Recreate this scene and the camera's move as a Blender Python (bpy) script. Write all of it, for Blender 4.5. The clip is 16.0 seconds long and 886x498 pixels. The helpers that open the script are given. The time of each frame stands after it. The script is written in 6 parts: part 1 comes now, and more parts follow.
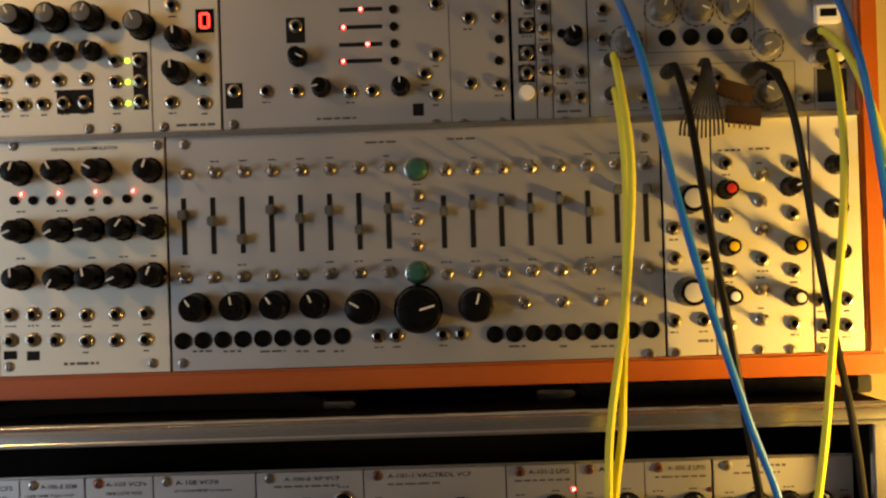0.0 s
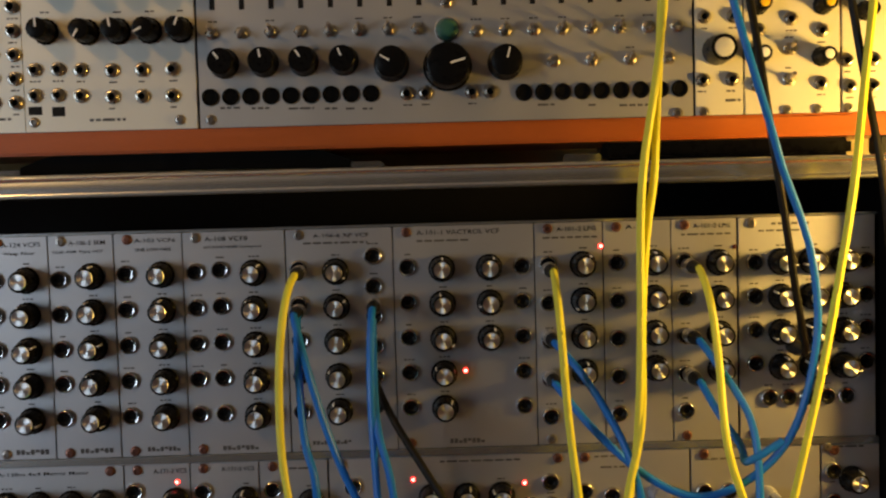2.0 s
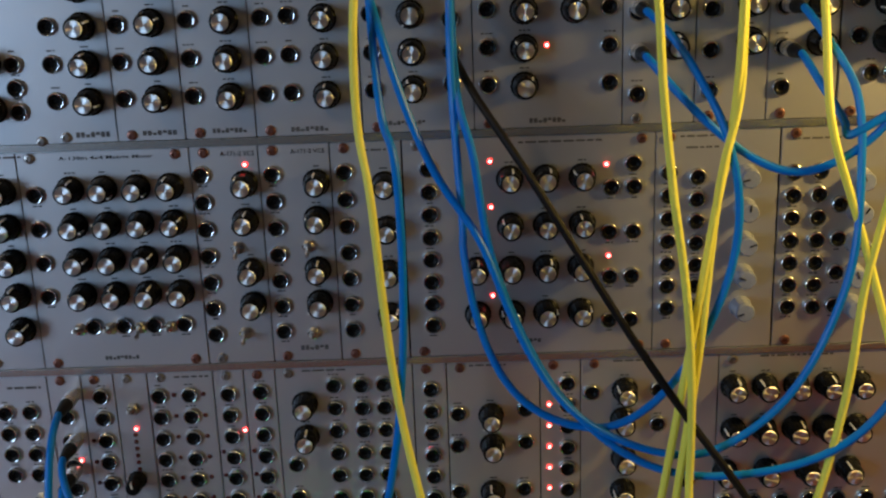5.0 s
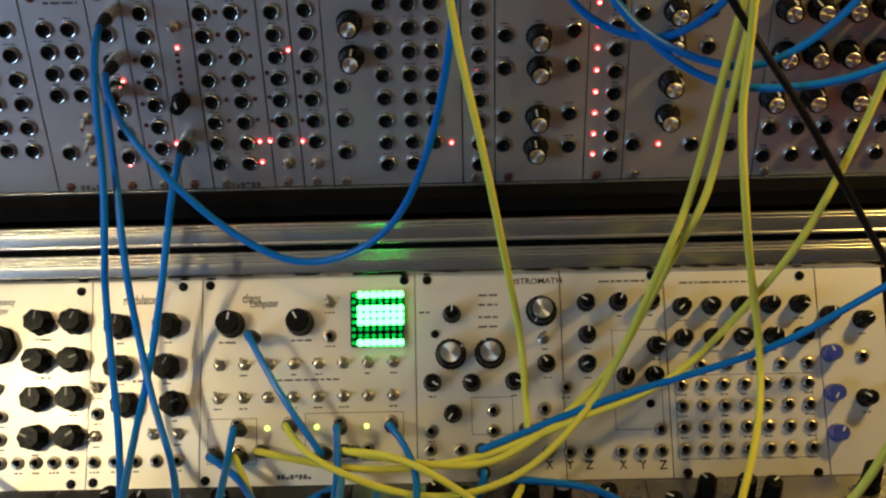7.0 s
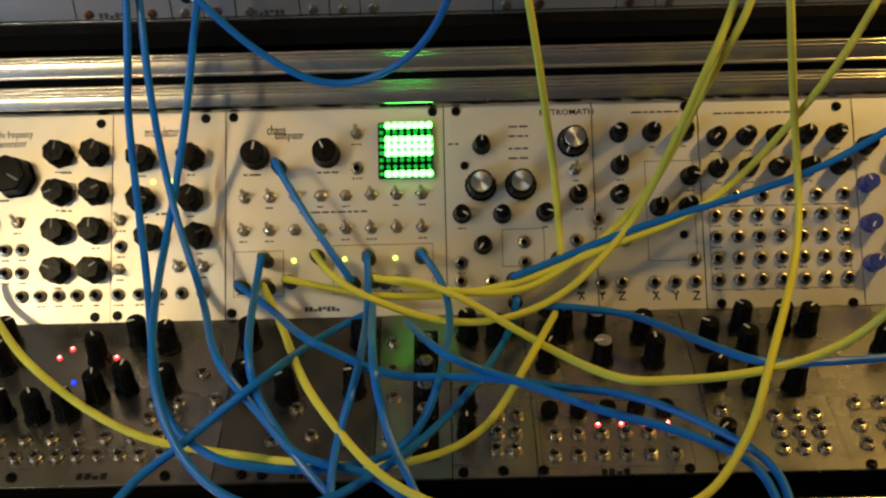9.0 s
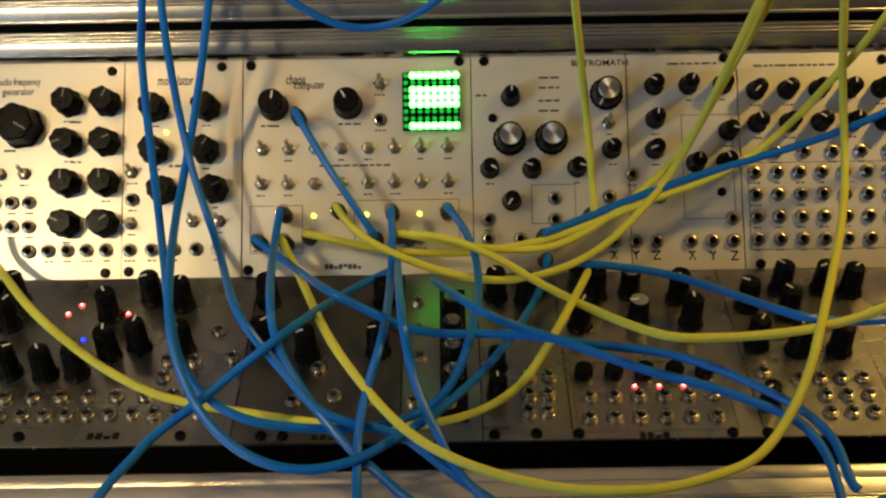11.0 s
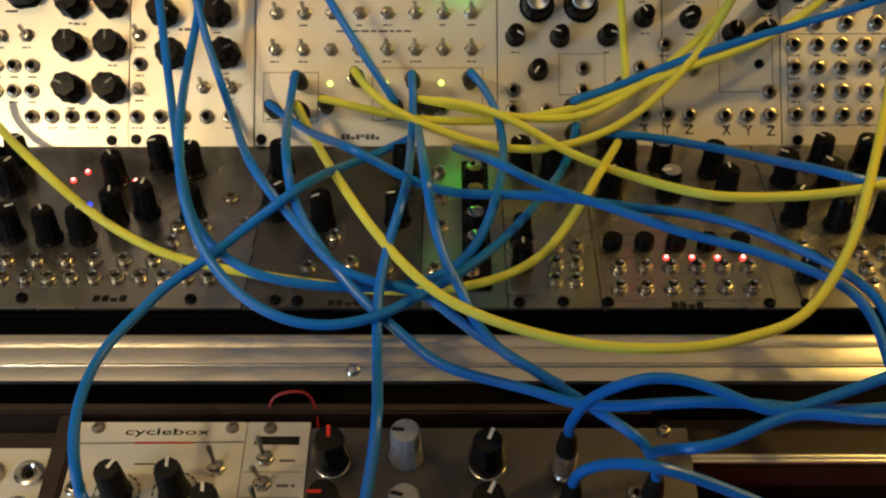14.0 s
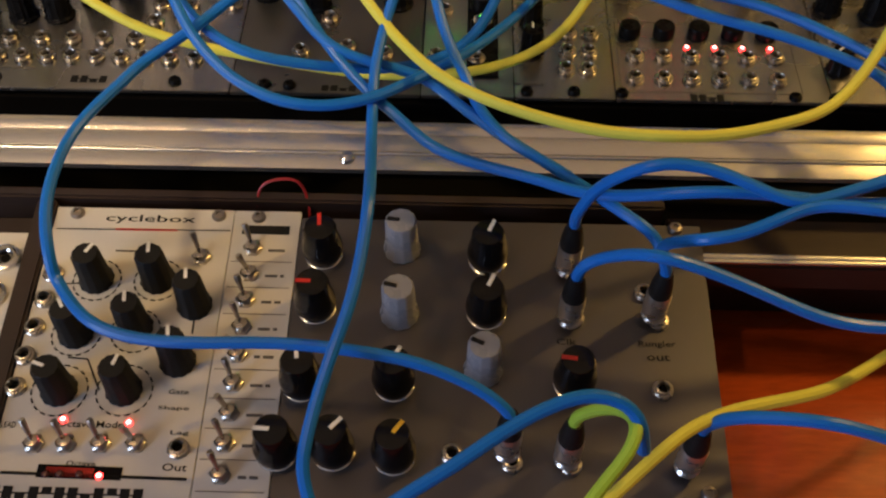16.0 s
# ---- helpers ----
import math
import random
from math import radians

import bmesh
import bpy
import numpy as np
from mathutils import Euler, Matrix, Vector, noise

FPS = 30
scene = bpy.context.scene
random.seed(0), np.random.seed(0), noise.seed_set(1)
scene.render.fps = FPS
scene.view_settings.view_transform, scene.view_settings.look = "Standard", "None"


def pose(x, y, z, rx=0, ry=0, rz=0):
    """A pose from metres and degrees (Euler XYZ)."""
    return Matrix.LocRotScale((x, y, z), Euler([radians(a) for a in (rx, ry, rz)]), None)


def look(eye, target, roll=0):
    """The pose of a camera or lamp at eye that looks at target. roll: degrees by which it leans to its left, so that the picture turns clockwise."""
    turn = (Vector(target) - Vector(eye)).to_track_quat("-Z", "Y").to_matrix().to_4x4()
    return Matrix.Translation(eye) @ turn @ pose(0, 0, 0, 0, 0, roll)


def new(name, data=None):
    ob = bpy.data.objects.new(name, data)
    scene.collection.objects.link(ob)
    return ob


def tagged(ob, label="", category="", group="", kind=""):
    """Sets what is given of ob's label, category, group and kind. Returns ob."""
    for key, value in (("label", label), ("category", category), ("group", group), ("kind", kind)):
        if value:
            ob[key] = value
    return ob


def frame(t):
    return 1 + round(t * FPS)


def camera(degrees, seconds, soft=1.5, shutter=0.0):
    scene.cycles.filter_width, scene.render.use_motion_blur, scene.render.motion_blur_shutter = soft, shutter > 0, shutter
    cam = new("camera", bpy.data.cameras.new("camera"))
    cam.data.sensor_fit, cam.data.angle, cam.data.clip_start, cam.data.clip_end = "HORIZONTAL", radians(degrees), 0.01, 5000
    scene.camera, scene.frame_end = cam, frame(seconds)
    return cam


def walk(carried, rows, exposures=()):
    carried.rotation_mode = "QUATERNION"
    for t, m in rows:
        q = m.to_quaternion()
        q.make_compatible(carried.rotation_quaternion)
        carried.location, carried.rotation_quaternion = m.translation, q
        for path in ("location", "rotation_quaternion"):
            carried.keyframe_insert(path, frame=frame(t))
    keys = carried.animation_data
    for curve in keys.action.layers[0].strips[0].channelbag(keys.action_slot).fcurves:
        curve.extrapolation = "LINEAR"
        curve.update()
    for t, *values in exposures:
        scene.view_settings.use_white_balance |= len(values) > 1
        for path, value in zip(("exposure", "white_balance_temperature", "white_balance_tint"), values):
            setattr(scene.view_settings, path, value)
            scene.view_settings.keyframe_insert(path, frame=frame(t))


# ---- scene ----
cam = camera(43.0, 16.0, soft=2.3)

PATH = [
    (0, (0.185, -0.641, 0.516), (0.162, 1.359, 0.528), -1.8),
    (0.5, (0.178, -0.641, 0.489), (0.162, 1.359, 0.472), -1.6),
    (1, (0.167, -0.641, 0.466), (0.166, 1.358, 0.406), -1.5),
    (1.5, (0.159, -0.643, 0.441), (0.168, 1.355, 0.351), -1.5),
    (2, (0.149, -0.644, 0.418), (0.174, 1.353, 0.306), -1.5),
    (2.5, (0.139, -0.642, 0.4), (0.175, 1.352, 0.262), -1.5),
    (3, (0.13, -0.639, 0.382), (0.172, 1.354, 0.222), -1.4),
    (3.2, (0.127, -0.638, 0.381), (0.166, 1.353, 0.194), -1.4),
    (5.3, (0.11, -0.612, 0.381), (0.086, 1.278, -0.271), -2.0),
    (5.5, (0.107, -0.613, 0.377), (0.08, 1.257, -0.331), -1.9),
    (6, (0.102, -0.616, 0.362), (0.064, 1.2, -0.475), -2.0),
    (6.5, (0.09, -0.622, 0.342), (0.062, 1.141, -0.601), -1.8),
    (7, (0.083, -0.627, 0.325), (0.058, 1.091, -0.698), -1.7),
    (7.5, (0.078, -0.633, 0.314), (0.051, 1.055, -0.76), -1.8),
    (8, (0.072, -0.638, 0.299), (0.048, 1.035, -0.796), -1.8),
    (8.5, (0.066, -0.646, 0.28), (0.047, 1.022, -0.824), -1.7),
    (9, (0.057, -0.65, 0.262), (0.048, 1.01, -0.853), -1.5),
    (9.5, (0.053, -0.654, 0.242), (0.041, 1.007, -0.871), -1.4),
    (9.7, (0.052, -0.651, 0.24), (0.037, 1.003, -0.885), -1.3),
    (12, (0.031, -0.629, 0.224), (0.032, 1.014, -0.916), -0.7),
    (12.5, (0.028, -0.626, 0.218), (0.03, 1.021, -0.917), -0.6),
    (13, (0.027, -0.624, 0.209), (0.026, 1.014, -0.938), -0.5),
    (13.5, (0.028, -0.626, 0.2), (0.02, 0.984, -0.986), -0.4),
    (14, (0.031, -0.635, 0.185), (0.015, 0.949, -1.036), -0.4),
    (14.5, (0.033, -0.637, 0.174), (0.006, 0.907, -1.097), -0.6),
    (15, (0.035, -0.633, 0.163), (-0.002, 0.862, -1.165), -0.6),
    (15.5, (0.032, -0.631, 0.153), (0.009, 0.818, -1.225), -0.0),
    (16, (0.035, -0.623, 0.151), (0.004, 0.759, -1.294), 0.3),
]
walk(cam, [(t, look(eye, target, roll)) for t, eye, target, roll in PATH],
     [(0, -0.5, 7900, 10), (3, -0.43, 6950, 7), (5.5, -0.22, 5750, 4), (6.5, -0.27, 5800, 4), (8, -0.56, 6350, 4), (9.5, -0.58, 6550, 4), (13, -0.4, 6550, 4), (14.5, -0.2, 6600, 8), (16, 0.02, 6500, 19)])

# ---- light ----
world = bpy.data.worlds.new("world")
scene.world = world
world.use_nodes = True
sky = world.node_tree.nodes.new("ShaderNodeTexSky")
sky.sky_type, sky.sun_disc = "NISHITA", False
sky.sun_elevation, sky.sun_rotation = radians(20), radians(200)
world.node_tree.links.new(sky.outputs[0], world.node_tree.nodes["Background"].inputs[0])
world.node_tree.nodes["Background"].inputs[1].default_value = 0.05
scene.view_settings.exposure = 0.0


def lamp(name, kind, energy, colour, m, size):
    data = bpy.data.lights.new(name, kind)
    data.energy, data.color = energy, colour
    if kind == "AREA":
        data.shape, data.size, data.size_y = "RECTANGLE", size[0], size[1]
    else:
        data.shadow_soft_size = size
    ob = new(name, data)
    ob.matrix_world = m
    return ob


# a dim ceiling bulb, a lamp beside the rack, a shaded desk lamp by the player, and the two panes of the window
lamp("ceiling_bulb", "POINT", 6.0, (1.0, 0.60, 0.22), pose(-0.42, -0.60, 0.92), 0.04)
lamp("side_bulb", "POINT", 9.6, (1.0, 0.62, 0.15), pose(0.55, -0.13, 0.40), 0.03)
shaded = lamp("desk_lamp", "SPOT", 8.2, (1.0, 0.76, 0.40), look((-0.42, -0.56, 0.38), (-0.16, -0.13, -0.16)), 0.02)
shaded.data.spot_size, shaded.data.spot_blend = radians(46), 0.7
for y in (-2.28, -1.72):
    lamp("window_light", "AREA", 13.6, (0.56, 0.74, 1.0), look((-1.78, y, 0.34), (0, 0, 0.05)), (0.42, 1.0))


# ---- materials ----
def material(name, colour, rough=0.5, metal=0.0, vary=0.12, scale=60.0, bump=0.15, stretch=(1, 1, 1), fine=900.0, coat=0.0, aniso=0.0, spec=0.5, uneven=0.08):
    mat = bpy.data.materials.new(name)
    mat.use_nodes = True
    nodes, links = mat.node_tree.nodes, mat.node_tree.links
    bsdf = nodes["Principled BSDF"]
    bsdf.inputs["Metallic"].default_value = metal
    bsdf.inputs["Coat Weight"].default_value = coat
    bsdf.inputs["Specular IOR Level"].default_value = spec
    tex = nodes.new("ShaderNodeTexCoord")
    mapping = nodes.new("ShaderNodeMapping")
    mapping.inputs["Scale"].default_value = stretch
    links.new(tex.outputs["Object"], mapping.inputs[0])
    big, small = nodes.new("ShaderNodeTexNoise"), nodes.new("ShaderNodeTexNoise")
    big.inputs["Scale"].default_value, small.inputs["Scale"].default_value = scale, fine
    big.inputs["Detail"].default_value = 5
    for n in (big, small):
        links.new(mapping.outputs[0], n.inputs["Vector"])
    mix = nodes.new("ShaderNodeMix")
    mix.data_type = "RGBA"
    mix.inputs[6].default_value = (*[c * (1 - vary) for c in colour], 1)
    mix.inputs[7].default_value = (*[min(1, c * (1 + vary)) for c in colour], 1)
    both = nodes.new("ShaderNodeMath")
    both.operation = "MULTIPLY_ADD"
    both.inputs[1].default_value = 0.5
    half = nodes.new("ShaderNodeMath")
    half.operation = "MULTIPLY"
    half.inputs[1].default_value = 0.5
    links.new(small.outputs[0], half.inputs[0])
    links.new(big.outputs[0], both.inputs[0])
    links.new(half.outputs[0], both.inputs[2])
    links.new(both.outputs[0], mix.inputs[0])
    links.new(mix.outputs[2], bsdf.inputs["Base Color"])
    span = nodes.new("ShaderNodeMapRange")
    span.inputs[1].default_value, span.inputs[2].default_value = 0.3, 0.7
    span.inputs[3].default_value, span.inputs[4].default_value = max(0.03, rough - uneven), min(1, rough + uneven)
    links.new(big.outputs[0], span.inputs[0])
    links.new(span.outputs[0], bsdf.inputs["Roughness"])
    if bump:
        b = nodes.new("ShaderNodeBump")
        b.inputs["Strength"].default_value, b.inputs["Distance"].default_value = bump, 0.0004
        links.new(small.outputs[0], b.inputs["Height"])
        links.new(b.outputs[0], bsdf.inputs["Normal"])
    if aniso:
        bsdf.inputs["Anisotropic"].default_value = aniso
        tangent = nodes.new("ShaderNodeTangent")
        tangent.direction_type, tangent.axis = "RADIAL", "Z"
        links.new(tangent.outputs[0], bsdf.inputs["Tangent"])
    return mat


def glowing(name, colour, strength):
    mat = bpy.data.materials.new(name)
    mat.use_nodes = True
    bsdf = mat.node_tree.nodes["Principled BSDF"]
    bsdf.inputs["Base Color"].default_value = (*[c * 0.5 for c in colour], 1)
    bsdf.inputs["Emission Color"].default_value = (*colour, 1)
    bsdf.inputs["Emission Strength"].default_value = strength
    return mat


PANEL = {
    "grey": material("grey_aluminium", (0.56, 0.56, 0.58), 0.40, 0.78, 0.05, 16, 0.15, (1, 2, 1), uneven=0.025),
    "silver": material("silver_aluminium", (0.62, 0.61, 0.60), 0.40, 0.7, 0.05, 16, 0.12, (2, 1, 1), uneven=0.025),
    "cream": material("cream_panel", (0.80, 0.77, 0.67), 0.42, 0.4, 0.05, 20, 0.1, uneven=0.03),
    "ivory": material("ivory_panel", (0.84, 0.80, 0.72), 0.34, 0.35, 0.04, 20, 0.08, uneven=0.03),
    "white": material("white_panel", (0.60, 0.58, 0.55), 0.4, 0.1, 0.06, 30, 0.1),
    "steel": material("satin_steel", (0.135, 0.128, 0.136), 0.38, 0.85, 0.08, 14, 0.15, (1, 2, 1), uneven=0.03),
    "pewter": material("pewter_panel", (0.30, 0.296, 0.298), 0.27, 0.92, 0.10, 18, 0.1, uneven=0.03),
    "nickel": material("nickel_panel", (0.46, 0.445, 0.43), 0.27, 0.92, 0.07, 18, 0.1, uneven=0.03),
    "mirror": material("polished_panel", (0.42, 0.42, 0.41), 0.36, 1.0, 0.08, 25, 0.05),
    "dark": material("dark_panel", (0.15, 0.148, 0.145), 0.32, 0.8, 0.12, 30, 0.12),
}
BLACK = material("black_plastic", (0.006, 0.006, 0.0065), 0.3, 0, 0.3, 200, 0.1, spec=0.09)
RUBBER = material("black_rubber", (0.008, 0.008, 0.0085), 0.55, 0, 0.3, 200, 0.3, spec=0.25)
HOLE = material("socket_dark", (0.003, 0.003, 0.003), 0.7, 0, 0.2, 200, 0, spec=0.1)
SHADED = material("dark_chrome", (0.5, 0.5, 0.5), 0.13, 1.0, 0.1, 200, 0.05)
SMOKE = material("smoky_knob_plastic", (0.13, 0.13, 0.13), 0.3, 0, 0.1, 120, 0.1)
CHROME = material("chrome", (0.75, 0.74, 0.72), 0.16, 1.0, 0.08, 200, 0.05)
CAP = material("spun_aluminium", (0.78, 0.78, 0.79), 0.46, 1.0, 0.05, 100, 0, aniso=0.97)
SATIN = material("satin_nickel", (0.72, 0.69, 0.66), 0.30, 0.95, 0.08, 200, 0.05)
WORN = material("worn_nickel", (0.50, 0.46, 0.41), 0.30, 1.0, 0.15, 300, 0.08)
GLOSS = material("glossy_black_plastic", (0.006, 0.0055, 0.006), 0.16, 0, 0.2, 200, 0.04, spec=0.35)
STEEL = material("screw_steel", (0.32, 0.29, 0.27), 0.35, 0.9, 0.2, 300, 0.1)
RUST = material("screw_copper", (0.22, 0.10, 0.075), 0.4, 0.8, 0.2, 300, 0.1)
WHITE = material("white_paint", (0.8, 0.8, 0.78), 0.5, 0, 0.05, 200, 0.1)
FROST = material("frosted_knob_plastic", (0.20, 0.22, 0.29), 0.3, 0, 0.1, 120, 0.1)
PALE = material("pale_knob_plastic", (0.25, 0.26, 0.30), 0.3, 0, 0.1, 120, 0.1)
GREEN = material("green_knob_plastic", (0.03, 0.12, 0.09), 0.35, 0, 0.15, 120, 0.1)
BLUEK = material("blue_knob_plastic", (0.05, 0.07, 0.35), 0.3, 0, 0.15, 120, 0.1)
REDP = material("red_paint", (0.6, 0.03, 0.02), 0.4, 0, 0.1, 120, 0.1)
YELP = material("yellow_paint", (0.75, 0.45, 0.03), 0.4, 0, 0.1, 120, 0.1)
INK = material("black_ink", (0.012, 0.012, 0.012), 0.6, 0, 0.2, 200, 0, spec=0.15)
FADED = material("grey_ink", (0.085, 0.08, 0.078), 0.6, 0, 0.25, 300, 0)
WOOD = material("orange_wood", (0.44, 0.10, 0.018), 0.38, 0, 0.28, 14, 0.25, (0.6, 8, 8), 260, 0.2)
DESK = material("desk_wood", (0.42, 0.062, 0.006), 0.24, 0, 0.6, 9, 0.2, (0.6, 3, 3), 160, 0.3)
BROWN = material("brown_wood", (0.022, 0.011, 0.008), 0.5, 0, 0.3, 20, 0.2, (0.7, 6, 6), 200)
ALU = material("aluminium_profile", (0.78, 0.77, 0.76), 0.24, 0.95, 0.05, 7, 0.04, (0.3, 6, 6), uneven=0.03)
POLISHED = material("polished_metal", (0.7, 0.7, 0.69), 0.12, 1.0, 0.05, 60, 0.03)
CASE = material("black_case", (0.004, 0.0037, 0.0037), 0.75, 0, 0.3, 60, 0.3, spec=0.08)
WALL = material("wall_paint", (0.60, 0.50, 0.28), 0.8, 0, 0.06, 4, 0.3)
# dark grey for the unseen walls, so that they bounce little fill light
DARKENED_WALL = material("darkened_unseen_wall", (0.17, 0.17, 0.175), 0.85, 0, 0.06, 4, 0.3)
CEILING = material("white_ceiling_paint", (0.55, 0.55, 0.54), 0.85, 0, 0.05, 4, 0.3)
FLOORM = material("floor_wood", (0.22, 0.12, 0.06), 0.5, 0, 0.2, 6, 0.2, (1, 6, 1))
LED = {
    "r": glowing("red_light", (1.0, 0.03, 0.025), 8.0), "g": glowing("green_light", (0.45, 1.0, 0.05), 5.0),
    "y": glowing("yellow_light", (0.75, 0.9, 0.12), 5.0), "b": glowing("blue_light", (0.01, 0.03, 1.0), 5.0),
    "o": material("unlit_light", (0.08, 0.02, 0.02), 0.3, 0, 0.1, 100, 0),
}
HOT = glowing("red_light_core", (1.0, 0.3, 0.26), 11.0)
MATRIX_ON = glowing("green_dot_lit", (0.11, 1.0, 0.10), 15.0)
MATRIX_OFF = glowing("green_dot_dim", (0.01, 0.5, 0.05), 1.1)
CABLE = {
    "blue": material("blue_cable", (0.008, 0.165, 0.62), 0.36, 0, 0.10, 40, 0.1, spec=0.3),
    "yellow": material("yellow_cable", (0.76, 0.74, 0.10), 0.42, 0, 0.08, 40, 0.1, spec=0.25),
    "black": material("black_cable", (0.006, 0.005, 0.005), 0.5, 0, 0.2, 40, 0.1, spec=0.2),
    "lime": material("lime_cable", (0.35, 0.60, 0.06), 0.42, 0, 0.10, 40, 0.1),
    "red": material("red_wire", (0.35, 0.02, 0.02), 0.4, 0, 0.1, 40, 0),
}


# ---- mesh helpers ----
def mesh_of(bm, mat, smooth=True):
    me = bpy.data.meshes.new("mesh")
    bm.normal_update()
    bm.to_mesh(me)
    bm.free()
    me.materials.append(mat)
    if smooth:
        me.polygons.foreach_set("use_smooth", [True] * len(me.polygons))
        me.set_sharp_from_angle(angle=radians(35))
    return me


def add_box(bm, lo, hi, bevel=0.0):
    c = [(a + b) / 2 for a, b in zip(lo, hi)]
    s = [abs(b - a) for a, b in zip(lo, hi)]
    r = bmesh.ops.create_cube(bm, size=1, matrix=Matrix.Translation(c) @ Matrix.Diagonal((*s, 1)))
    if bevel:
        edges = list({e for v in r["verts"] for e in v.link_edges})
        bmesh.ops.bevel(bm, geom=edges, offset=bevel, segments=2, affect="EDGES")


def box_mesh(lo, hi, mat, bevel=0.0):
    bm = bmesh.new()
    add_box(bm, lo, hi, bevel)
    return mesh_of(bm, mat)


def lathe(bm, rings, n=20, flute=0.0, teeth=0):
    """A turned body from (radius, height) rings, closed at both ends where the radius is zero."""
    rows = []
    for r, z in rings:
        if r == 0:
            rows.append([bm.verts.new((0, 0, z))])
            continue
        row = []
        for i in range(n):
            a = 2 * math.pi * i / n
            k = r * (1 - flute * (0.5 + 0.5 * math.cos(a * teeth))) if teeth else r
            row.append(bm.verts.new((k * math.cos(a), k * math.sin(a), z)))
        rows.append(row)
    for p, q in zip(rows, rows[1:]):
        for i in range(n):
            j = (i + 1) % n
            if len(p) == 1:
                bm.faces.new((p[0], q[j], q[i])) if len(q) > 1 else None
            elif len(q) == 1:
                bm.faces.new((p[i], p[j], q[0]))
            else:
                bm.faces.new((p[i], p[j], q[j], q[i]))
    bmesh.ops.recalc_face_normals(bm, faces=bm.faces)


def turned(rings, mat, n=20, flute=0.0, teeth=0):
    bm = bmesh.new()
    lathe(bm, [(r / 1000, z / 1000) for r, z in rings], n, flute, teeth)
    return mesh_of(bm, mat)


def child(name, me, parent, m=None, label=""):
    ob = new(name, me)
    ob.parent = parent
    if m is not None:
        ob.matrix_basis = m
    if label:
        ob["label"] = label
    return ob


def thing(name, label, category, m, group="", kind=""):
    ob = new(name)
    ob.empty_display_size = 0.01
    ob.matrix_basis = m
    return tagged(ob, label, category, group, kind)


# ---- small parts, one mesh each, in millimetres from the panel's face ----
def bar_mesh(w, h, z0, z1, mat, x=0.0, y=0.0, bevel=0.0):
    return box_mesh(((x - w / 2) / 1000, (y - h / 2) / 1000, z0 / 1000), ((x + w / 2) / 1000, (y + h / 2) / 1000, z1 / 1000), mat, bevel / 1000)


def pointer_mesh(r0, r1, w, z, mat=None, side=0.0):
    """A line on a knob's top that turns down its flank."""
    bm = bmesh.new()
    add_box(bm, (r0 / 1000, -w / 2000, (z - 0.3) / 1000), (r1 / 1000, w / 2000, (z + 0.25) / 1000))
    if side:
        add_box(bm, ((r1 - 0.5) / 1000, -w / 2000, (z - side) / 1000), ((r1 + 0.35) / 1000, w / 2000, (z + 0.25) / 1000))
    return mesh_of(bm, mat or WHITE, False)


KNOBS = {}


def knob_kind(key, body, parts, label=""):
    KNOBS[key] = (body, parts, label)


def skirted(r, h, mat=None, teeth=18, flute=0.05):
    return turned([(0, 0.2), (r * 1.08, 0.2), (r * 1.1, 1.6), (r * 0.95, 2.6), (r * 0.86, h - 1.2), (r * 0.78, h - 0.2), (r * 0.7, h), (0, h)], mat or BLACK, 36, flute, teeth)


def smooth_knob(r, h, mat=None):
    return turned([(0, 0.2), (r, 0.2), (r, 1.2), (r * 0.92, 2.4), (r * 0.88, h - 1.6), (r * 0.84, h - 0.5), (r * 0.76, h), (0, h + 0.1)], mat or BLACK, 28)


DOT = lambda r, z, mat: turned([(0, z - 0.4), (r, z - 0.4), (r, z), (r * 0.8, z + 0.25), (0, z + 0.25)], mat, 24)
knob_kind("kd", skirted(7.2, 14), [("cap", turned([(0, 13), (4.6, 13), (4.6, 14.2), (4.3, 14.5), (0, 14.4)], CAP, 28), "spun aluminium cap"),
                                    ("pointer", pointer_mesh(4.7, 6.3, 0.9, 13.4, None, 8), "")])
knob_kind("kd2", skirted(9.0, 15), [("cap", turned([(0, 14), (6.2, 14), (6.2, 15.3), (5.8, 15.6), (0, 15.5)], CAP, 28), "spun aluminium cap"),
                                     ("pointer", pointer_mesh(6.4, 8.2, 0.9, 14.2, None, 8), "")])
knob_kind("kb", smooth_knob(8.6, 15), [("pointer", pointer_mesh(1.5, 6.0, 1.0, 15.2), "")])
knob_kind("kc", skirted(7.6, 20, None, 16, 0.06), [("cap", DOT(5.2, 20.1, SMOKE), "grey cap"), ("pointer", pointer_mesh(0.6, 5.0, 0.8, 20.4), "")])
knob_kind("kB", smooth_knob(10.2, 17), [("pointer", pointer_mesh(1.0, 7.0, 1.0, 17.2), "")])
knob_kind("kX", smooth_knob(14.0, 18), [("pointer", pointer_mesh(1.5, 10.0, 1.1, 18.2), "")])
knob_kind("ks", skirted(5.4, 14, None, 14, 0.08), [("pointer", pointer_mesh(0.6, 4.0, 0.9, 14.1, None, 9), "")])
knob_kind("kl", skirted(7.0, 18, None, 14, 0.07), [("pointer", pointer_mesh(0.6, 5.2, 1.1, 18.1, None, 10), "")])
knob_kind("kq", turned([(0, 0.2), (4.9, 0.2), (4.9, 5), (4.3, 6), (0, 6.2)], BLACK, 18), [], "short black button")
knob_kind("kt", skirted(6.5, 19, None, 14, 0.08), [("pointer", pointer_mesh(0.6, 4.4, 1.1, 19.1, None, 14), "")])
knob_kind("kf", turned([(0, 0.2), (8.4, 0.2), (8.4, 2), (7.8, 3), (7.3, 13.5), (6.6, 14.4), (0, 14.6)], BLACK, 42, 0.10, 7), [("pointer", pointer_mesh(1.0, 5.6, 0.9, 14.6, SMOKE), "")])
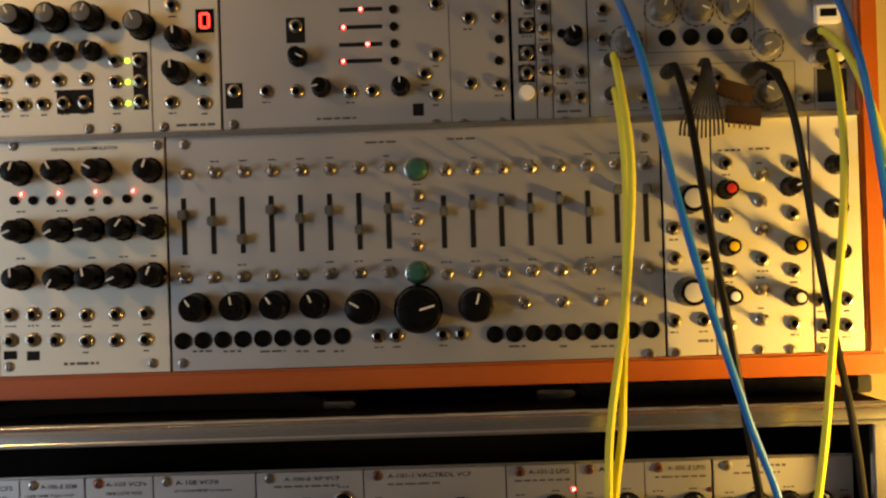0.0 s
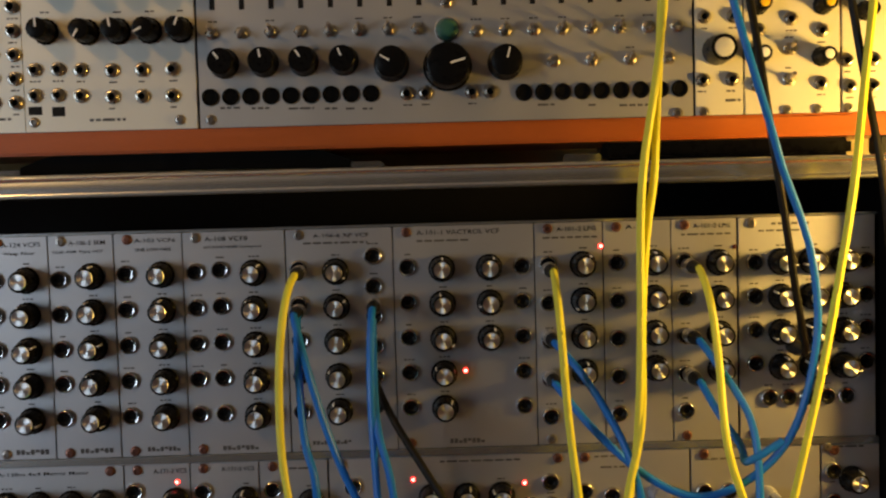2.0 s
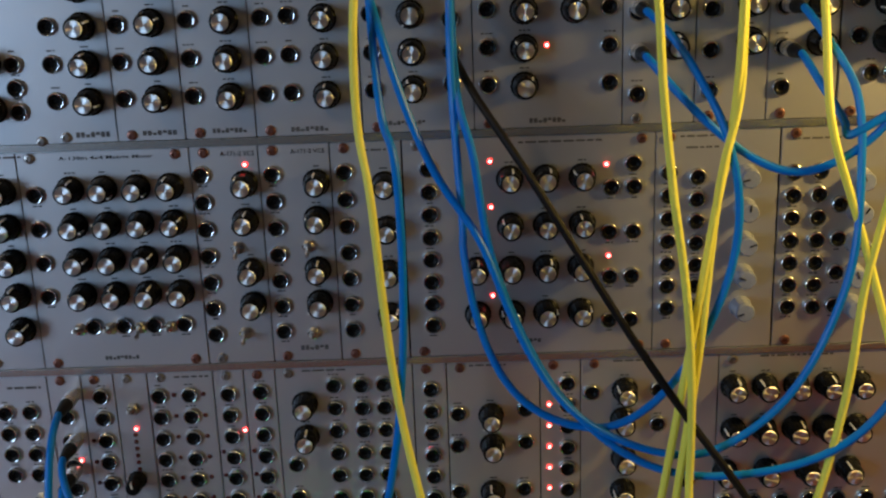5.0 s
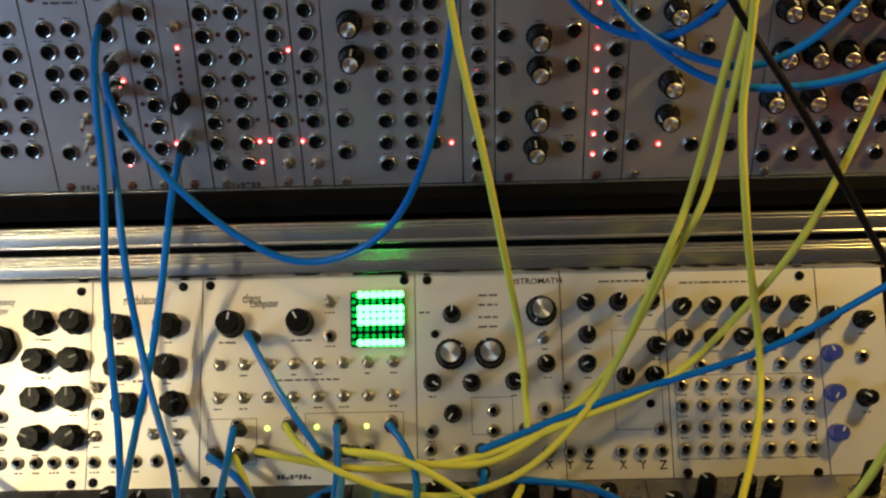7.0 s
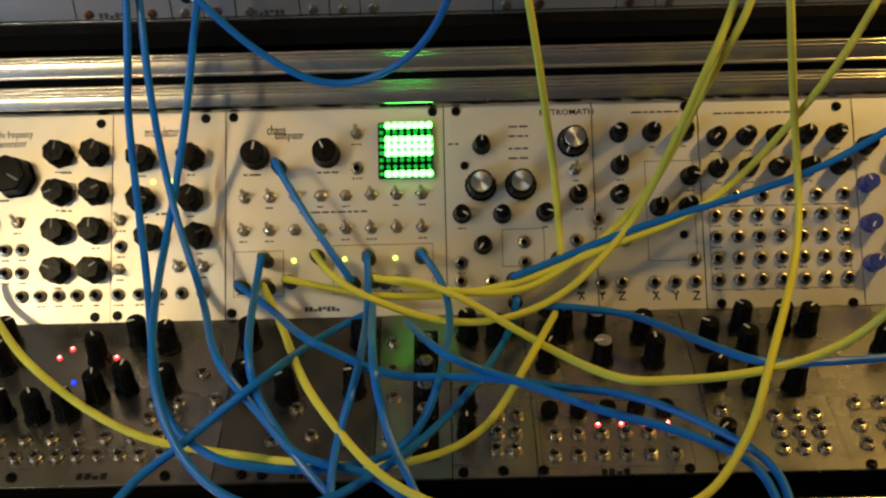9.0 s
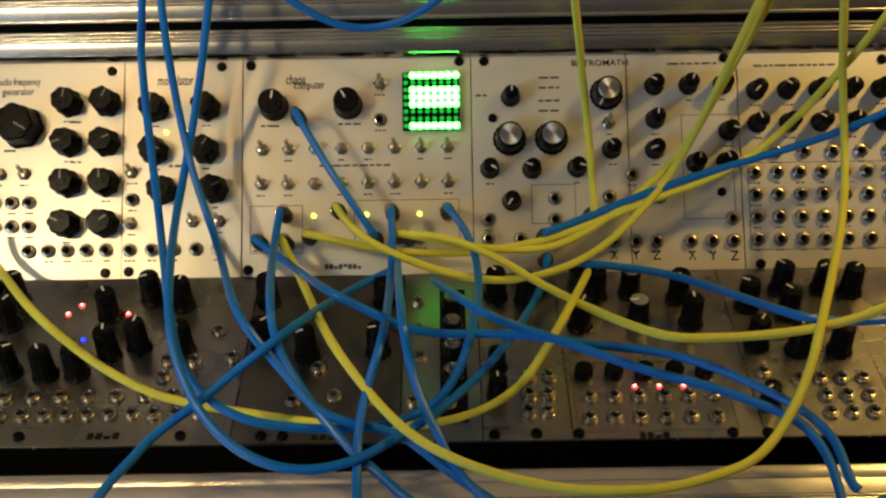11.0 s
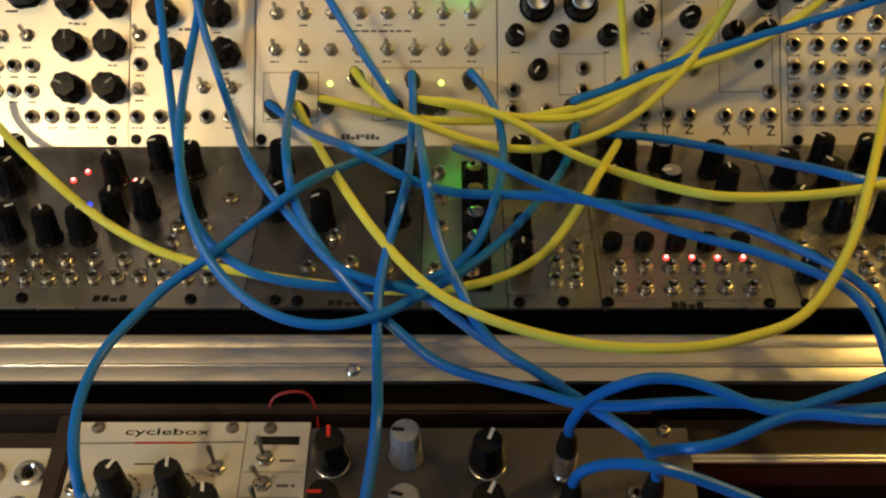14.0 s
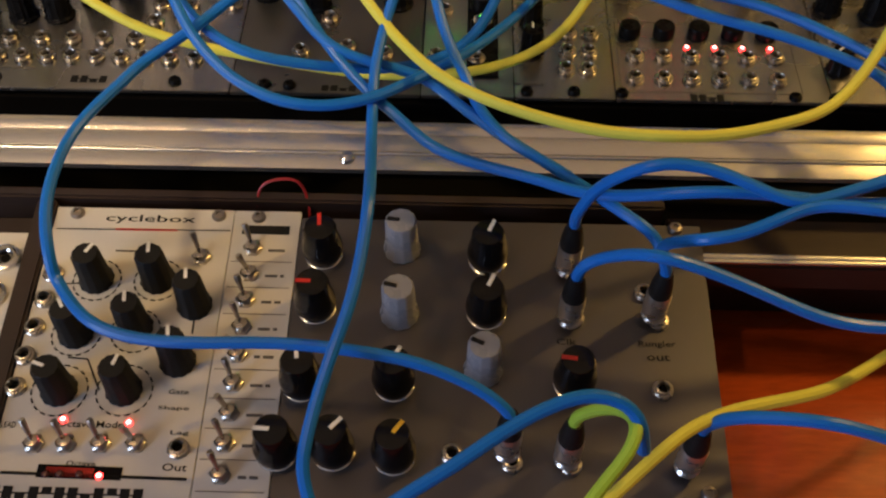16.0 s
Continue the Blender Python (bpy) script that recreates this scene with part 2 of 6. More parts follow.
knob_kind("kF", turned([(0, 0.2), (13.0, 0.2), (13.0, 2), (12.0, 3), (11.4, 15), (10.4, 16), (0, 16.2)], BLACK, 42, 0.08, 7), [("pointer", pointer_mesh(1.0, 8.6, 1.1, 16.2, SMOKE), "")])
knob_kind("kh", turned([(0, 0.2), (7.0, 0.2), (7.2, 1.0), (6.4, 2.0), (5.6, 18), (4.8, 19.2), (0, 19.4)], RUBBER, 36, 0.07, 12), [("pointer", pointer_mesh(0.4, 4.6, 1.3, 19.3, None, 7), "")])
knob_kind("kw", turned([(0, 0.2), (6.6, 0.2), (6.6, 2), (6.0, 3), (5.6, 12), (4.9, 12.8), (0, 13)], FROST, 36, 0.06, 12), [("pointer", pointer_mesh(0.8, 4.8, 0.9, 13.0, INK), "")], "translucent grey plastic knob")
knob_kind("kz", turned([(0, 0.2), (6.8, 0.2), (6.8, 2), (6.2, 3), (5.8, 11), (5.0, 12), (0, 12.2)], SMOKE, 36, 0.06, 12), [("pointer", pointer_mesh(0.8, 4.8, 0.7, 12.2), "")], "smoky grey plastic knob")
knob_kind("kG", turned([(0, 0.2), (7.6, 0.2), (7.6, 2), (6.6, 4), (6.3, 19), (5.6, 20), (0, 20.2)], PALE, 36, 0.06, 12), [("pointer", pointer_mesh(0.4, 5.4, 1.6, 20.2, INK), "")], "grey plastic knob")
for key, mark in (("kR", REDP), ("kK", WHITE), ("kY", YELP)):
    knob_kind(key, turned([(0, 1.0), (6.6, 1.0), (7.8, 3.2), (8.1, 6.2), (7.7, 9.2), (6.8, 11.6), (6.5, 18), (5.8, 19.6), (0, 20.0)], GLOSS, 36), [("washer", turned([(5.0, 0.1), (7.6, 0.1), (7.6, 0.8), (6.6, 1.3), (5.0, 1.3)], CHROME, 28), "chrome washer"), ("pointer", pointer_mesh(0.4, 5.7, 1.5, 19.9, mark, 7), "")])
knob_kind("kW", turned([(0, 0.2), (8.6, 0.2), (8.6, 2), (7.6, 18), (0, 18)], BLACK, 36, 0.05, 16), [("cap", DOT(5.4, 18.2, WHITE), "white cap")])
for key, mark in (("kr", REDP), ("ky", YELP), ("kv", WHITE)):
    knob_kind(key, skirted(5.4, 15, None, 14, 0.08), [("cap", DOT(2.7, 15.1, mark), "coloured cap")])
knob_kind("kp", skirted(6.2, 17, None, 14, 0.08), [("cap", DOT(4.6, 17.1, PALE), "pale cap"), ("pointer", pointer_mesh(0.5, 5.2, 1.1, 17.5), "")])
knob_kind("ko", turned([(0, 0.2), (5.6, 0.2), (5.6, 7), (5.0, 8.4), (0, 8.6)], BLACK, 24), [("cap", DOT(4.4, 8.7, SHADED), "dark chrome cap")])
knob_kind("kx", turned([(0, 0.1), (4.5, 0.1), (4.5, 3.4), (4.0, 4.2), (0, 4.4)], WHITE, 24), [], "white round button")
knob_kind("kg", turned([(0, 0.2), (6.4, 0.2), (6.4, 1), (5.6, 4), (4.2, 6), (0, 7)], GREEN, 28), [("rim", turned([(6.4, 0), (7.2, 0), (7.0, 1.6), (6.3, 1.8), (6.2, 0.6)], CHROME, 28), "chrome rim")], "dark green domed button")
knob_kind("ku", smooth_knob(5.6, 12, BLUEK), [("pointer", pointer_mesh(0.8, 4.2, 0.8, 12.2), "")], "dark blue plastic knob")
knob_kind("kn", turned([(0, 0), (2.6, 0), (2.6, 1.2), (2.2, 1.8), (0, 1.9)], BLACK, 14), [], "small black button")

NUT = turned([(2.0, 0.3), (4.0, 0.2), (4.1, 1.4), (3.6, 1.9), (3.0, 2.0), (2.9, 3.2), (2.3, 3.4), (1.9, 2.6), (1.9, 0.4)], WORN, 12)
HOLE_MESH = turned([(0, 0.6), (2.1, 0.6)], HOLE, 12)
BUSH = turned([(3.8, 0.3), (5.0, 0.2), (5.15, 0.9), (5.0, 1.7), (4.7, 2.3), (4.35, 2.5), (4.0, 2.4), (3.8, 1.4)], SHADED, 22)
RIM = turned([(1.8, 0.8), (2.0, 1.6), (2.7, 2.1), (4.0, 2.35), (4.15, 1.4)], BLACK, 18)
WIDE_BUSH = turned([(2.9, 0.2), (4.9, 0.2), (4.9, 1.0), (4.5, 1.5), (3.7, 1.5), (3.0, 0.6)], BLACK, 22)
WIDE_HOLE = turned([(0, 0.5), (3.1, 0.5)], HOLE, 16)
WIDE_NUT = turned([(2.6, 0.3), (6.0, 0.2), (6.1, 1.8), (5.0, 2.4), (3.6, 2.4), (2.8, 1.6)], CHROME, 16)
SCREW = turned([(0, 0), (2.9, 0), (2.9, 0.8), (2.3, 1.7), (1.3, 1.9), (1.2, 1.0), (0, 1.0)], STEEL, 14)
SCREW_BLACK = turned([(0, 0), (2.9, 0), (2.9, 0.8), (2.3, 1.7), (1.3, 1.9), (1.2, 1.0), (0, 1.0)], BLACK, 14)
SCREW_RED = turned([(0, 0), (2.9, 0), (2.9, 0.8), (2.3, 1.7), (1.3, 1.9), (1.2, 1.0), (0, 1.0)], RUST, 14)
SW_NUT = turned([(0, 0.1), (3.9, 0.1), (3.9, 1.6), (3.2, 2.0), (2.4, 3.6), (1.5, 3.8), (0, 3.8)], WORN, 6)
SW_LEVER = turned([(0, 3.2), (0.8, 3.2), (1.0, 8.0), (1.35, 11.0), (1.1, 12.2), (0, 12.4)], WORN, 10)
LED_MESH = {k: turned([(0, 0.1), (1.45, 0.1), (1.4, 0.5), (1.0, 1.0), (0, 1.2)], v, 12) for k, v in LED.items()}
LED_CORE = turned([(0, 0.9), (0.9, 1.0), (0.7, 1.35), (0, 1.45)], HOT, 10)

ROWS = {  # the lower edge of each row of panels: y, z, lean in degrees, panel height in millimetres
    "A": (0.008, 0.592, 0, 132),
    "B": (0.003, 0.4545, 0, 134),
    "C": (0, 0.2667, 0, 128.5),
    "D": (0, 0.13335, 0, 128.5),
    "E": (0, 0, 0, 128.5),
    "F": (-0.113, -0.1462, 41.6, 128),
    "G": (-0.2405, -0.1535, 86.5, 127),
    "H": (-0.4207, -0.193, 80, 127),
    "I": (-0.4207, -0.193, 80, 113.7),
    "J": (-0.4207, -0.193, 80, 124),
}
CABINET = {"A": "upper row", "B": "slider row", "C": "filter row", "D": "mixer row", "E": "trigger row", "F": "cream row", "G": "tilted row", "H": "desktop row", "I": "desktop row", "J": "desktop row"}
rng = random.Random(7)


def module(row, x, w, finish, label, start=0.0):
    y, z, lean, h = ROWS[row]
    m = thing("synthesizer_module", label, "synth module", pose(x / 1000, y, z, 90 - lean), CABINET[row])
    bm = bmesh.new()
    lift = rng.uniform(-0.25, 0.25)
    add_box(bm, ((start + 0.05) / 1000, 0, -0.002), ((w + 0.1) / 1000, h / 1000, lift / 8000), 0.0003)
    child("panel", mesh_of(bm, PANEL[finish]), m)
    m["row"] = row
    if row in "CDE":
        for sx in ((7.5,) if w < 90 else (7.5, w - 7.5)):
            for sy in (3.2, h - 3.2):
                child("screw", SCREW_RED if rng.random() < 0.7 else SCREW, m, pose(sx / 1000, sy / 1000, 0, 0, 0, rng.uniform(0, 90)))
    return m


PRINTS = []
for words in ((2.4, 2.0), (3.4,), (1.6, 1.4, 1.8), (2.8, 1.2), (4.6,)):
    bm = bmesh.new()
    start = -(sum(words) + 0.7 * (len(words) - 1)) / 2
    for w in words:
        add_box(bm, (start / 1000, -0.00045, 0.00004), ((start + w) / 1000, 0.00045, 0.00012))
        start += w + 0.7
    PRINTS.append(mesh_of(bm, FADED, False))
LABELLED = {"C": {"jb": 7.2, "kd": 9.4}, "D": {"jb": -6.6, "kd": 9.2}, "E": {"jb": 6.4, "kd": 9.0}, "F": {"j": -6.2, "kf": -10.4, "kb": -11.5, "sw": -6.6, "ks": -8.6}, "B": {"j": -6.6, "kl": 11.0, "sw": 6.6}, "A": {"j": -6.4}, "G": {"j": 6.0}}
quill = random.Random(3)


def put(m, kind, u0, v0, u1=None, v1=None, nx=1, ny=1):
    """Knobs, sockets, switches, lights and screws on a panel, one or a grid of them."""
    for i in range(nx):
        for j in range(ny):
            u = u0 + (u1 - u0) * i / (nx - 1) if nx > 1 else u0
            v = v0 + (v1 - v0) * j / (ny - 1) if ny > 1 else v0
            one(m, kind, u, v)
            lift = LABELLED.get(m["row"], {}).get(kind)
            if lift and quill.random() < 0.7 and 3 < v + lift < 125:
                child("print", quill.choice(PRINTS), m, pose((u + quill.uniform(-0.5, 0.5)) / 1000, (v + lift) / 1000, 0))


TURNS = {  # degrees that the pointers of single knobs stand at, by row and place on the panel
    ("J", 10.3, 106.2): 95, ("J", 9.6, 81.3): 178, ("J", 41.5, 109.7): 172, ("J", 41.8, 79.6): 165, ("J", 75.4, 105.2): 68,
    ("J", 75.1, 80.5): 66, ("J", 41.2, 49.3): 62, ("J", 74.2, 56.1): 155, ("J", 107.6, 51.1): 172, ("J", 0.9, 21.3): 176,
    ("J", 21.0, 21.8): 48, ("J", 42.7, 20.7): 55, ("H", 17.6, 91.9): 62, ("H", 41.6, 92.5): 95, ("H", 57.7, 81.3): 98,
    ("H", 14.5, 67.6): 120, ("H", 36.6, 70.7): 98, ("H", 55.1, 56.6): 100, ("H", 13.2, 43.7): 160, ("H", 37.1, 44.4): 75,
    ("B", 14.9, 36.2): 125, ("B", 110.1, 33.6): 150, ("B", 174.9, 32.9): 75, ("B", 142.0, 31.4): 15,
}


def one(m, kind, u, v):
    at = lambda turn=0.0: pose(u / 1000, v / 1000, 0, 0, 0, turn)
    if kind in KNOBS:
        body, parts, label = KNOBS[kind]
        turn = rng.choice((90, 60, 120, 150, 30, 200, -20, 90, 75, 230)) + rng.uniform(-12, 12)
        turn = TURNS.get((m["row"], u, v), turn)
        k = child("knob" if kind != "kn" else "button", body, m, at(turn), label)
        for name, me, lab in parts:
            child(name, me, k, None, lab)
    elif kind in ("j", "jb", "jr", "jw"):
        ring, hole = {"j": (NUT, HOLE_MESH), "jb": (BUSH, HOLE_MESH), "jr": (WIDE_BUSH, WIDE_HOLE), "jw": (WIDE_NUT, HOLE_MESH)}[kind]
        s = child("socket", ring, m, at(rng.uniform(0, 60)))
        child("hole", hole, s)
        if kind == "jb":
            child("rim", RIM, s)
    elif kind == "sw":
        s = child("toggle_switch", SW_NUT, m, at(0))
        child("lever", SW_LEVER, s, pose(0, 0, 0.0026, rng.choice((-16, 16, -16)) if m["row"] != "H" else rng.choice((-30, -26, -8)), 0 if m["row"] != "H" else -18, 0) @ pose(0, 0, -0.0026))
    elif kind == "scr":
        child("screw", SCREW_BLACK if m["row"] in "FG" else SCREW, m, at(rng.uniform(0, 90)))
    elif kind.startswith("led_"):
        s = child("indicator_light", LED_MESH[kind[4:]], m, at())
        if kind == "led_r":
            child("core", LED_CORE, s)
    elif kind == "hsl":
        child("slider_slot", bar_mesh(25, 2.4, 0.0, 0.15, INK), m, at())
        du = {67.9: 0, 57.7: -10, 47.6: 4}.get(v, -10)
        s = child("indicator_light", LED_MESH["r"], m, pose((u + du) / 1000, v / 1000, 0))
        child("core", LED_CORE, s)
    elif kind == "digit":
        d = child("digit_display", bar_mesh(10.5, 13.5, 0, 0.6, CASE), m, at())
        bm = bmesh.new()
        for x, y, w, h in ((0, 4, 4, 1.3), (0, -4, 4, 1.3), (-2.4, 2, 1.3, 4), (2.4, 2, 1.3, 4), (-2.4, -2, 1.3, 4), (2.4, -2, 1.3, 4)):
            add_box(bm, ((x - w / 2) / 1000, (y - h / 2) / 1000, 0.0006), ((x + w / 2) / 1000, (y + h / 2) / 1000, 0.001))
        child("lit_segments", mesh_of(bm, LED["r"], False), d)
    elif kind == "usb":
        d = child("cable_port", bar_mesh(15, 11, 0, 4, WHITE, bevel=1.0), m, at())
        child("opening", bar_mesh(9.5, 4.5, 3.6, 4.2, HOLE, 0, 0.6), d)


def plate(m, u0, v0, u1, v1):
    child("printed_box", box_mesh((u0 / 1000, v0 / 1000, 0.00005), (u1 / 1000, v1 / 1000, 0.0002), INK), m)


def bar(m, u0, v0, u1, v1):
    """A line of print too small to read."""
    v = (v0 + v1) / 2
    h = min(1.5, max(1.15, (v1 - v0) * 0.6))
    bm = bmesh.new()
    u = u0
    while u < u1 - 1:
        w = min(rng.uniform(2.0, 7.0), u1 - u)
        add_box(bm, (u / 1000, (v - h / 2) / 1000, 0.00005), ((u + w) / 1000, (v + h / 2) / 1000, 0.00016))
        u += w + 1.1
    child("print", mesh_of(bm, FADED, False), m)


def logo(m, u0, v0, u1, v1):
    """A maker's mark, as one row of plain joined blocks."""
    h = max(2.4, v1 - v0)
    v, n = (v0 + v1) / 2 - h / 2, max(4, round((u1 - u0) / (0.95 * h)))
    step = (u1 - u0) / n
    levels = [v, v + h * 0.42, v + h * 0.56, v + h]
    bm = bmesh.new()
    grid = [[bm.verts.new((u / 1000, y / 1000, 0.00015)) for y in levels] for i in range(n) for u in (u0 + step * i, u0 + step * (i + 0.76))]
    for c, (p, q) in enumerate(zip(grid, grid[1:])):
        rows = (1,) if c % 2 else ((0, 1, 2), (0, 1, 2), (0, 1), (0, 1, 2), (1, 2))[c // 2 % 5]
        for r in rows:
            bm.faces.new((p[r], q[r], q[r + 1], p[r + 1]))
    child("maker_mark", mesh_of(bm, INK if m["row"] in "GH" else FADED, False), m)


def line(m, u0, v0, u1, v1):
    bm = bmesh.new()
    t = 0.35
    for a, b, c, d in ((u0, v0, u1, v0 + t), (u0, v1 - t, u1, v1), (u0, v0 + t, u0 + t, v1 - t), (u1 - t, v0 + t, u1, v1 - t)):
        add_box(bm, (a / 1000, b / 1000, 0.00005), (c / 1000, d / 1000, 0.00014))
    child("printed_outline", mesh_of(bm, FADED, False), m)


def text_mesh(body, mat, width, height):
    data = bpy.data.curves.new("lettering", "FONT")
    data.body, data.size, data.extrude, data.resolution_u = body, 1.0, 0.0, 2
    data.offset = 0.01
    ob = bpy.data.objects.new("lettering", data)
    scene.collection.objects.link(ob)
    dg = bpy.context.evaluated_depsgraph_get()
    me = bpy.data.meshes.new_from_object(ob.evaluated_get(dg))
    bpy.data.objects.remove(ob)
    xs = [v.co.x for v in me.vertices]
    ys = [v.co.y for v in me.vertices]
    sx, sy = width / (max(xs) - min(xs)) / 1000, height / (max(ys) - min(ys)) / 1000
    me.transform(Matrix.Diagonal((sx, sy, 1, 1)) @ Matrix.Translation((-min(xs), -min(ys), 0)))
    me.materials.clear()
    me.materials.append(mat)
    return me


def text(m, u, v, width, height, body):
    child("lettering", text_mesh(body, INK, width, height), m, pose(u / 1000, v / 1000, 0.00016))


def ring(m, u, v, r, gaps=18):
    """A toothed circle printed round a knob: a fine line that carries broad dashes."""
    bm = bmesh.new()

    def rim(k):
        return [bm.verts.new(((u + k * math.cos(t)) / 1000, (v + k * math.sin(t)) / 1000, 0.00015))
                for i in range(gaps) for t in (2 * math.pi * i / gaps, 2 * math.pi * (i + 0.62) / gaps)]

    inner, middle, outer = rim(r), rim(r + 0.12), rim(r + 0.72)
    for i in range(2 * gaps):
        j = (i + 1) % (2 * gaps)
        bm.faces.new((inner[i], middle[i], middle[j], inner[j]))
        if i % 2 == 0:
            bm.faces.new((middle[i], outer[i], outer[j], middle[j]))
    child("printed_ring", mesh_of(bm, INK, False), m)


def stroke(m, u0, v0, u1, v1, w, mat):
    """A straight printed line."""
    a, b = Vector((u0, v0)), Vector((u1, v1))
    n = Vector((-(b - a).y, (b - a).x)).normalized() * w / 2
    bm = bmesh.new()
    bm.faces.new([bm.verts.new((p.x / 1000, p.y / 1000, 0.0002)) for p in (a - n, b - n, b + n, a + n)])
    child("printed_line", mesh_of(bm, mat, False), m)


def sliders(m, u0, u1, v0, v1, levels):
    for i, level in enumerate(levels):
        u = u0 + (u1 - u0) * i / (len(levels) - 1)
        s = child("slider", bar_mesh(3.0, v1 - v0, 0.05, 0.2, INK), m, pose(u / 1000, (v0 + v1) / 2000, 0))
        child("slider_cap", bar_mesh(4.6, 5.5, 0.2, 7.5, SMOKE, 0, (v1 - v0) * (0.5 - level), 0.7), s, None, "grey slider cap")


def matrix(m, u0, v0, u1, v1):
    d = child("matrix_display", box_mesh((u0 / 1000, v0 / 1000, 0.0001), (u1 / 1000, v1 / 1000, 0.005), CASE, 0.0005), m, None, "green lit dot matrix display")
    n = 8
    dot = turned([(0, 5.0), (2.3, 5.0), (2.1, 5.6), (0, 5.8)], MATRIX_ON, 12)
    dim = turned([(0, 5.0), (1.4, 5.0), (1.2, 5.4), (0, 5.5)], MATRIX_OFF, 12)
    for r in range(n):
        for c in range(n):
            lit = r in (0, 2, 3, 4, 7) and c >= (1 if r in (0, 7) else 1)
            child("dot", dot if lit else dim, d, pose((u0 + (u1 - u0) * (c + 0.5) / n) / 1000, (v1 - (v1 - v0) * (r + 0.5) / n) / 1000, 0))


# ---- room ----
def structure(name, lo, hi, mat, label, bevel=0.0, category="wall"):
    return tagged(new(name, box_mesh(lo, hi, mat, bevel)), label, category, kind="structure")


structure("wall_north", (-1.9, 0.18, -0.95), (1.9, 0.28, 1.6), WALL, "ochre painted room wall behind the rack")
# east, south and west walls stand out of view, darkened to limit fill
structure("wall_east", (1.8, -2.9, -0.95), (1.9, 0.18, 1.6), DARKENED_WALL, "unseen room wall, darkened to cut bounced light")
structure("wall_south", (-1.9, -3.0, -0.95), (1.9, -2.9, 1.6), DARKENED_WALL, "unseen room wall, darkened to cut bounced light")
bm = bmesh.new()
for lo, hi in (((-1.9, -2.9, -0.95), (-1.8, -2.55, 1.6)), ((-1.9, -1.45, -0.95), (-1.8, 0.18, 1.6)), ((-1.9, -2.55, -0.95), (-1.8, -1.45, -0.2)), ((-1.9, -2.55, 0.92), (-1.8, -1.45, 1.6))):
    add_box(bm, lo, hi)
tagged(new("wall_west", mesh_of(bm, DARKENED_WALL, False)), "unseen wall with a window opening, darkened to cut bounced light", "wall", kind="structure")
structure("floor", (-1.9, -3.0, -1.0), (1.9, 0.28, -0.95), FLOORM, "brown wooden floor", category="floor")
structure("ceiling", (-1.9, -3.0, 1.6), (1.9, 0.28, 1.65), CEILING, "white painted ceiling", category="ceiling")

# ---- desk and cases ----
desk = thing("desk", "reddish brown wooden desk under the rack", "desk", pose(0, 0, 0))
child("desktop", box_mesh((-1.2, -0.75, -0.262), (1.2, 0.17, -0.232), DESK, 0.003), desk)
for x in (-1.15, 1.09):
    for y in (-0.7, 0.10):
        child("leg", box_mesh((x, y, -0.95), (x + 0.06, y + 0.06, -0.262), DESK, 0.003), desk)


def profile(x0, x1, foot, top, depth, steps, mat=None):
    """An extruded aluminium edge: a face from foot to top (y, z) made of rounded and flat steps, with its thickness behind."""
    a, b = Vector((0, *foot)), Vector((0, *top))
    along = b - a
    out = Vector((0, -along.z, along.y)).normalized()
    if out.y > 0:
        out = -out
    face = []
    total = sum(share for share, _ in steps)
    at = 0.0
    for share, swell in steps:
        p, q = a + along * (at / total), a + along * ((at + share) / total)
        gap = (q - p) * 0.04
        p, q = p + gap, q - gap
        face.append(p - out * 0.0008)
        for k in range(9):
            f = k / 8
            face.append(p + (q - p) * f + out * ((q - p).length * swell * (1 - (2 * f - 1) ** 2)))
        face.append(q - out * 0.0008)
        at += share
    section = face + [b - out * depth, a - out * depth]
    bm = bmesh.new()
    ends = [[bm.verts.new((x, p.y, p.z)) for p in section] for x in (x0, x1)]
    n = len(section)
    for i in range(n):
        j = (i + 1) % n
        bm.faces.new((ends[0][i], ends[0][j], ends[1][j], ends[1][i]))
    for e in ends:
        bm.faces.new(e)
    bmesh.ops.recalc_face_normals(bm, faces=bm.faces)
    return mesh_of(bm, mat or ALU)


# wooden top case
top_case = thing("wooden_rack_case", "orange stained wooden rack case holding two rows", "rack case", pose(0, 0, 0))
child("bottom_board", box_mesh((-0.30, 0.0005, 0.4410), (0.4285, 0.14, 0.4541), WOOD, 0.0015), top_case)
child("side_board", box_mesh((0.4176, 0.0005, 0.4543), (0.4285, 0.14, 0.76), WOOD, 0.0015), top_case)
child("side_board", box_mesh((-0.30, 0.0005, 0.4543), (-0.287, 0.14, 0.76), WOOD, 0.0015), top_case)
child("back_board", box_mesh((-0.286, 0.13, 0.4543), (0.417, 0.139, 0.76), CASE), top_case)
for z in (0.5886, 0.7245):
    child("rail", box_mesh((-0.286, -0.001, z), (0.4168, 0.006, z + 0.0034), ALU, 0.0006), top_case)
for x in (-0.29, 0.411):
    child("foot", box_mesh((x, 0.004, 0.4302), (x + 0.009, 0.022, 0.4408), RUBBER, 0.001), top_case, None, "black rubber foot")
hook = thing("cable_hook", "black plastic hook on the wooden case side", "hook", pose(0.4287, 0.014, 0.545))
child("bracket", box_mesh((0.0, -0.006, -0.016), (0.004, 0.006, 0.016), RUBBER, 0.001), hook)
child("arm", box_mesh((0.0042, -0.004, -0.014), (0.016, 0.004, 0.014), RUBBER, 0.002), hook)
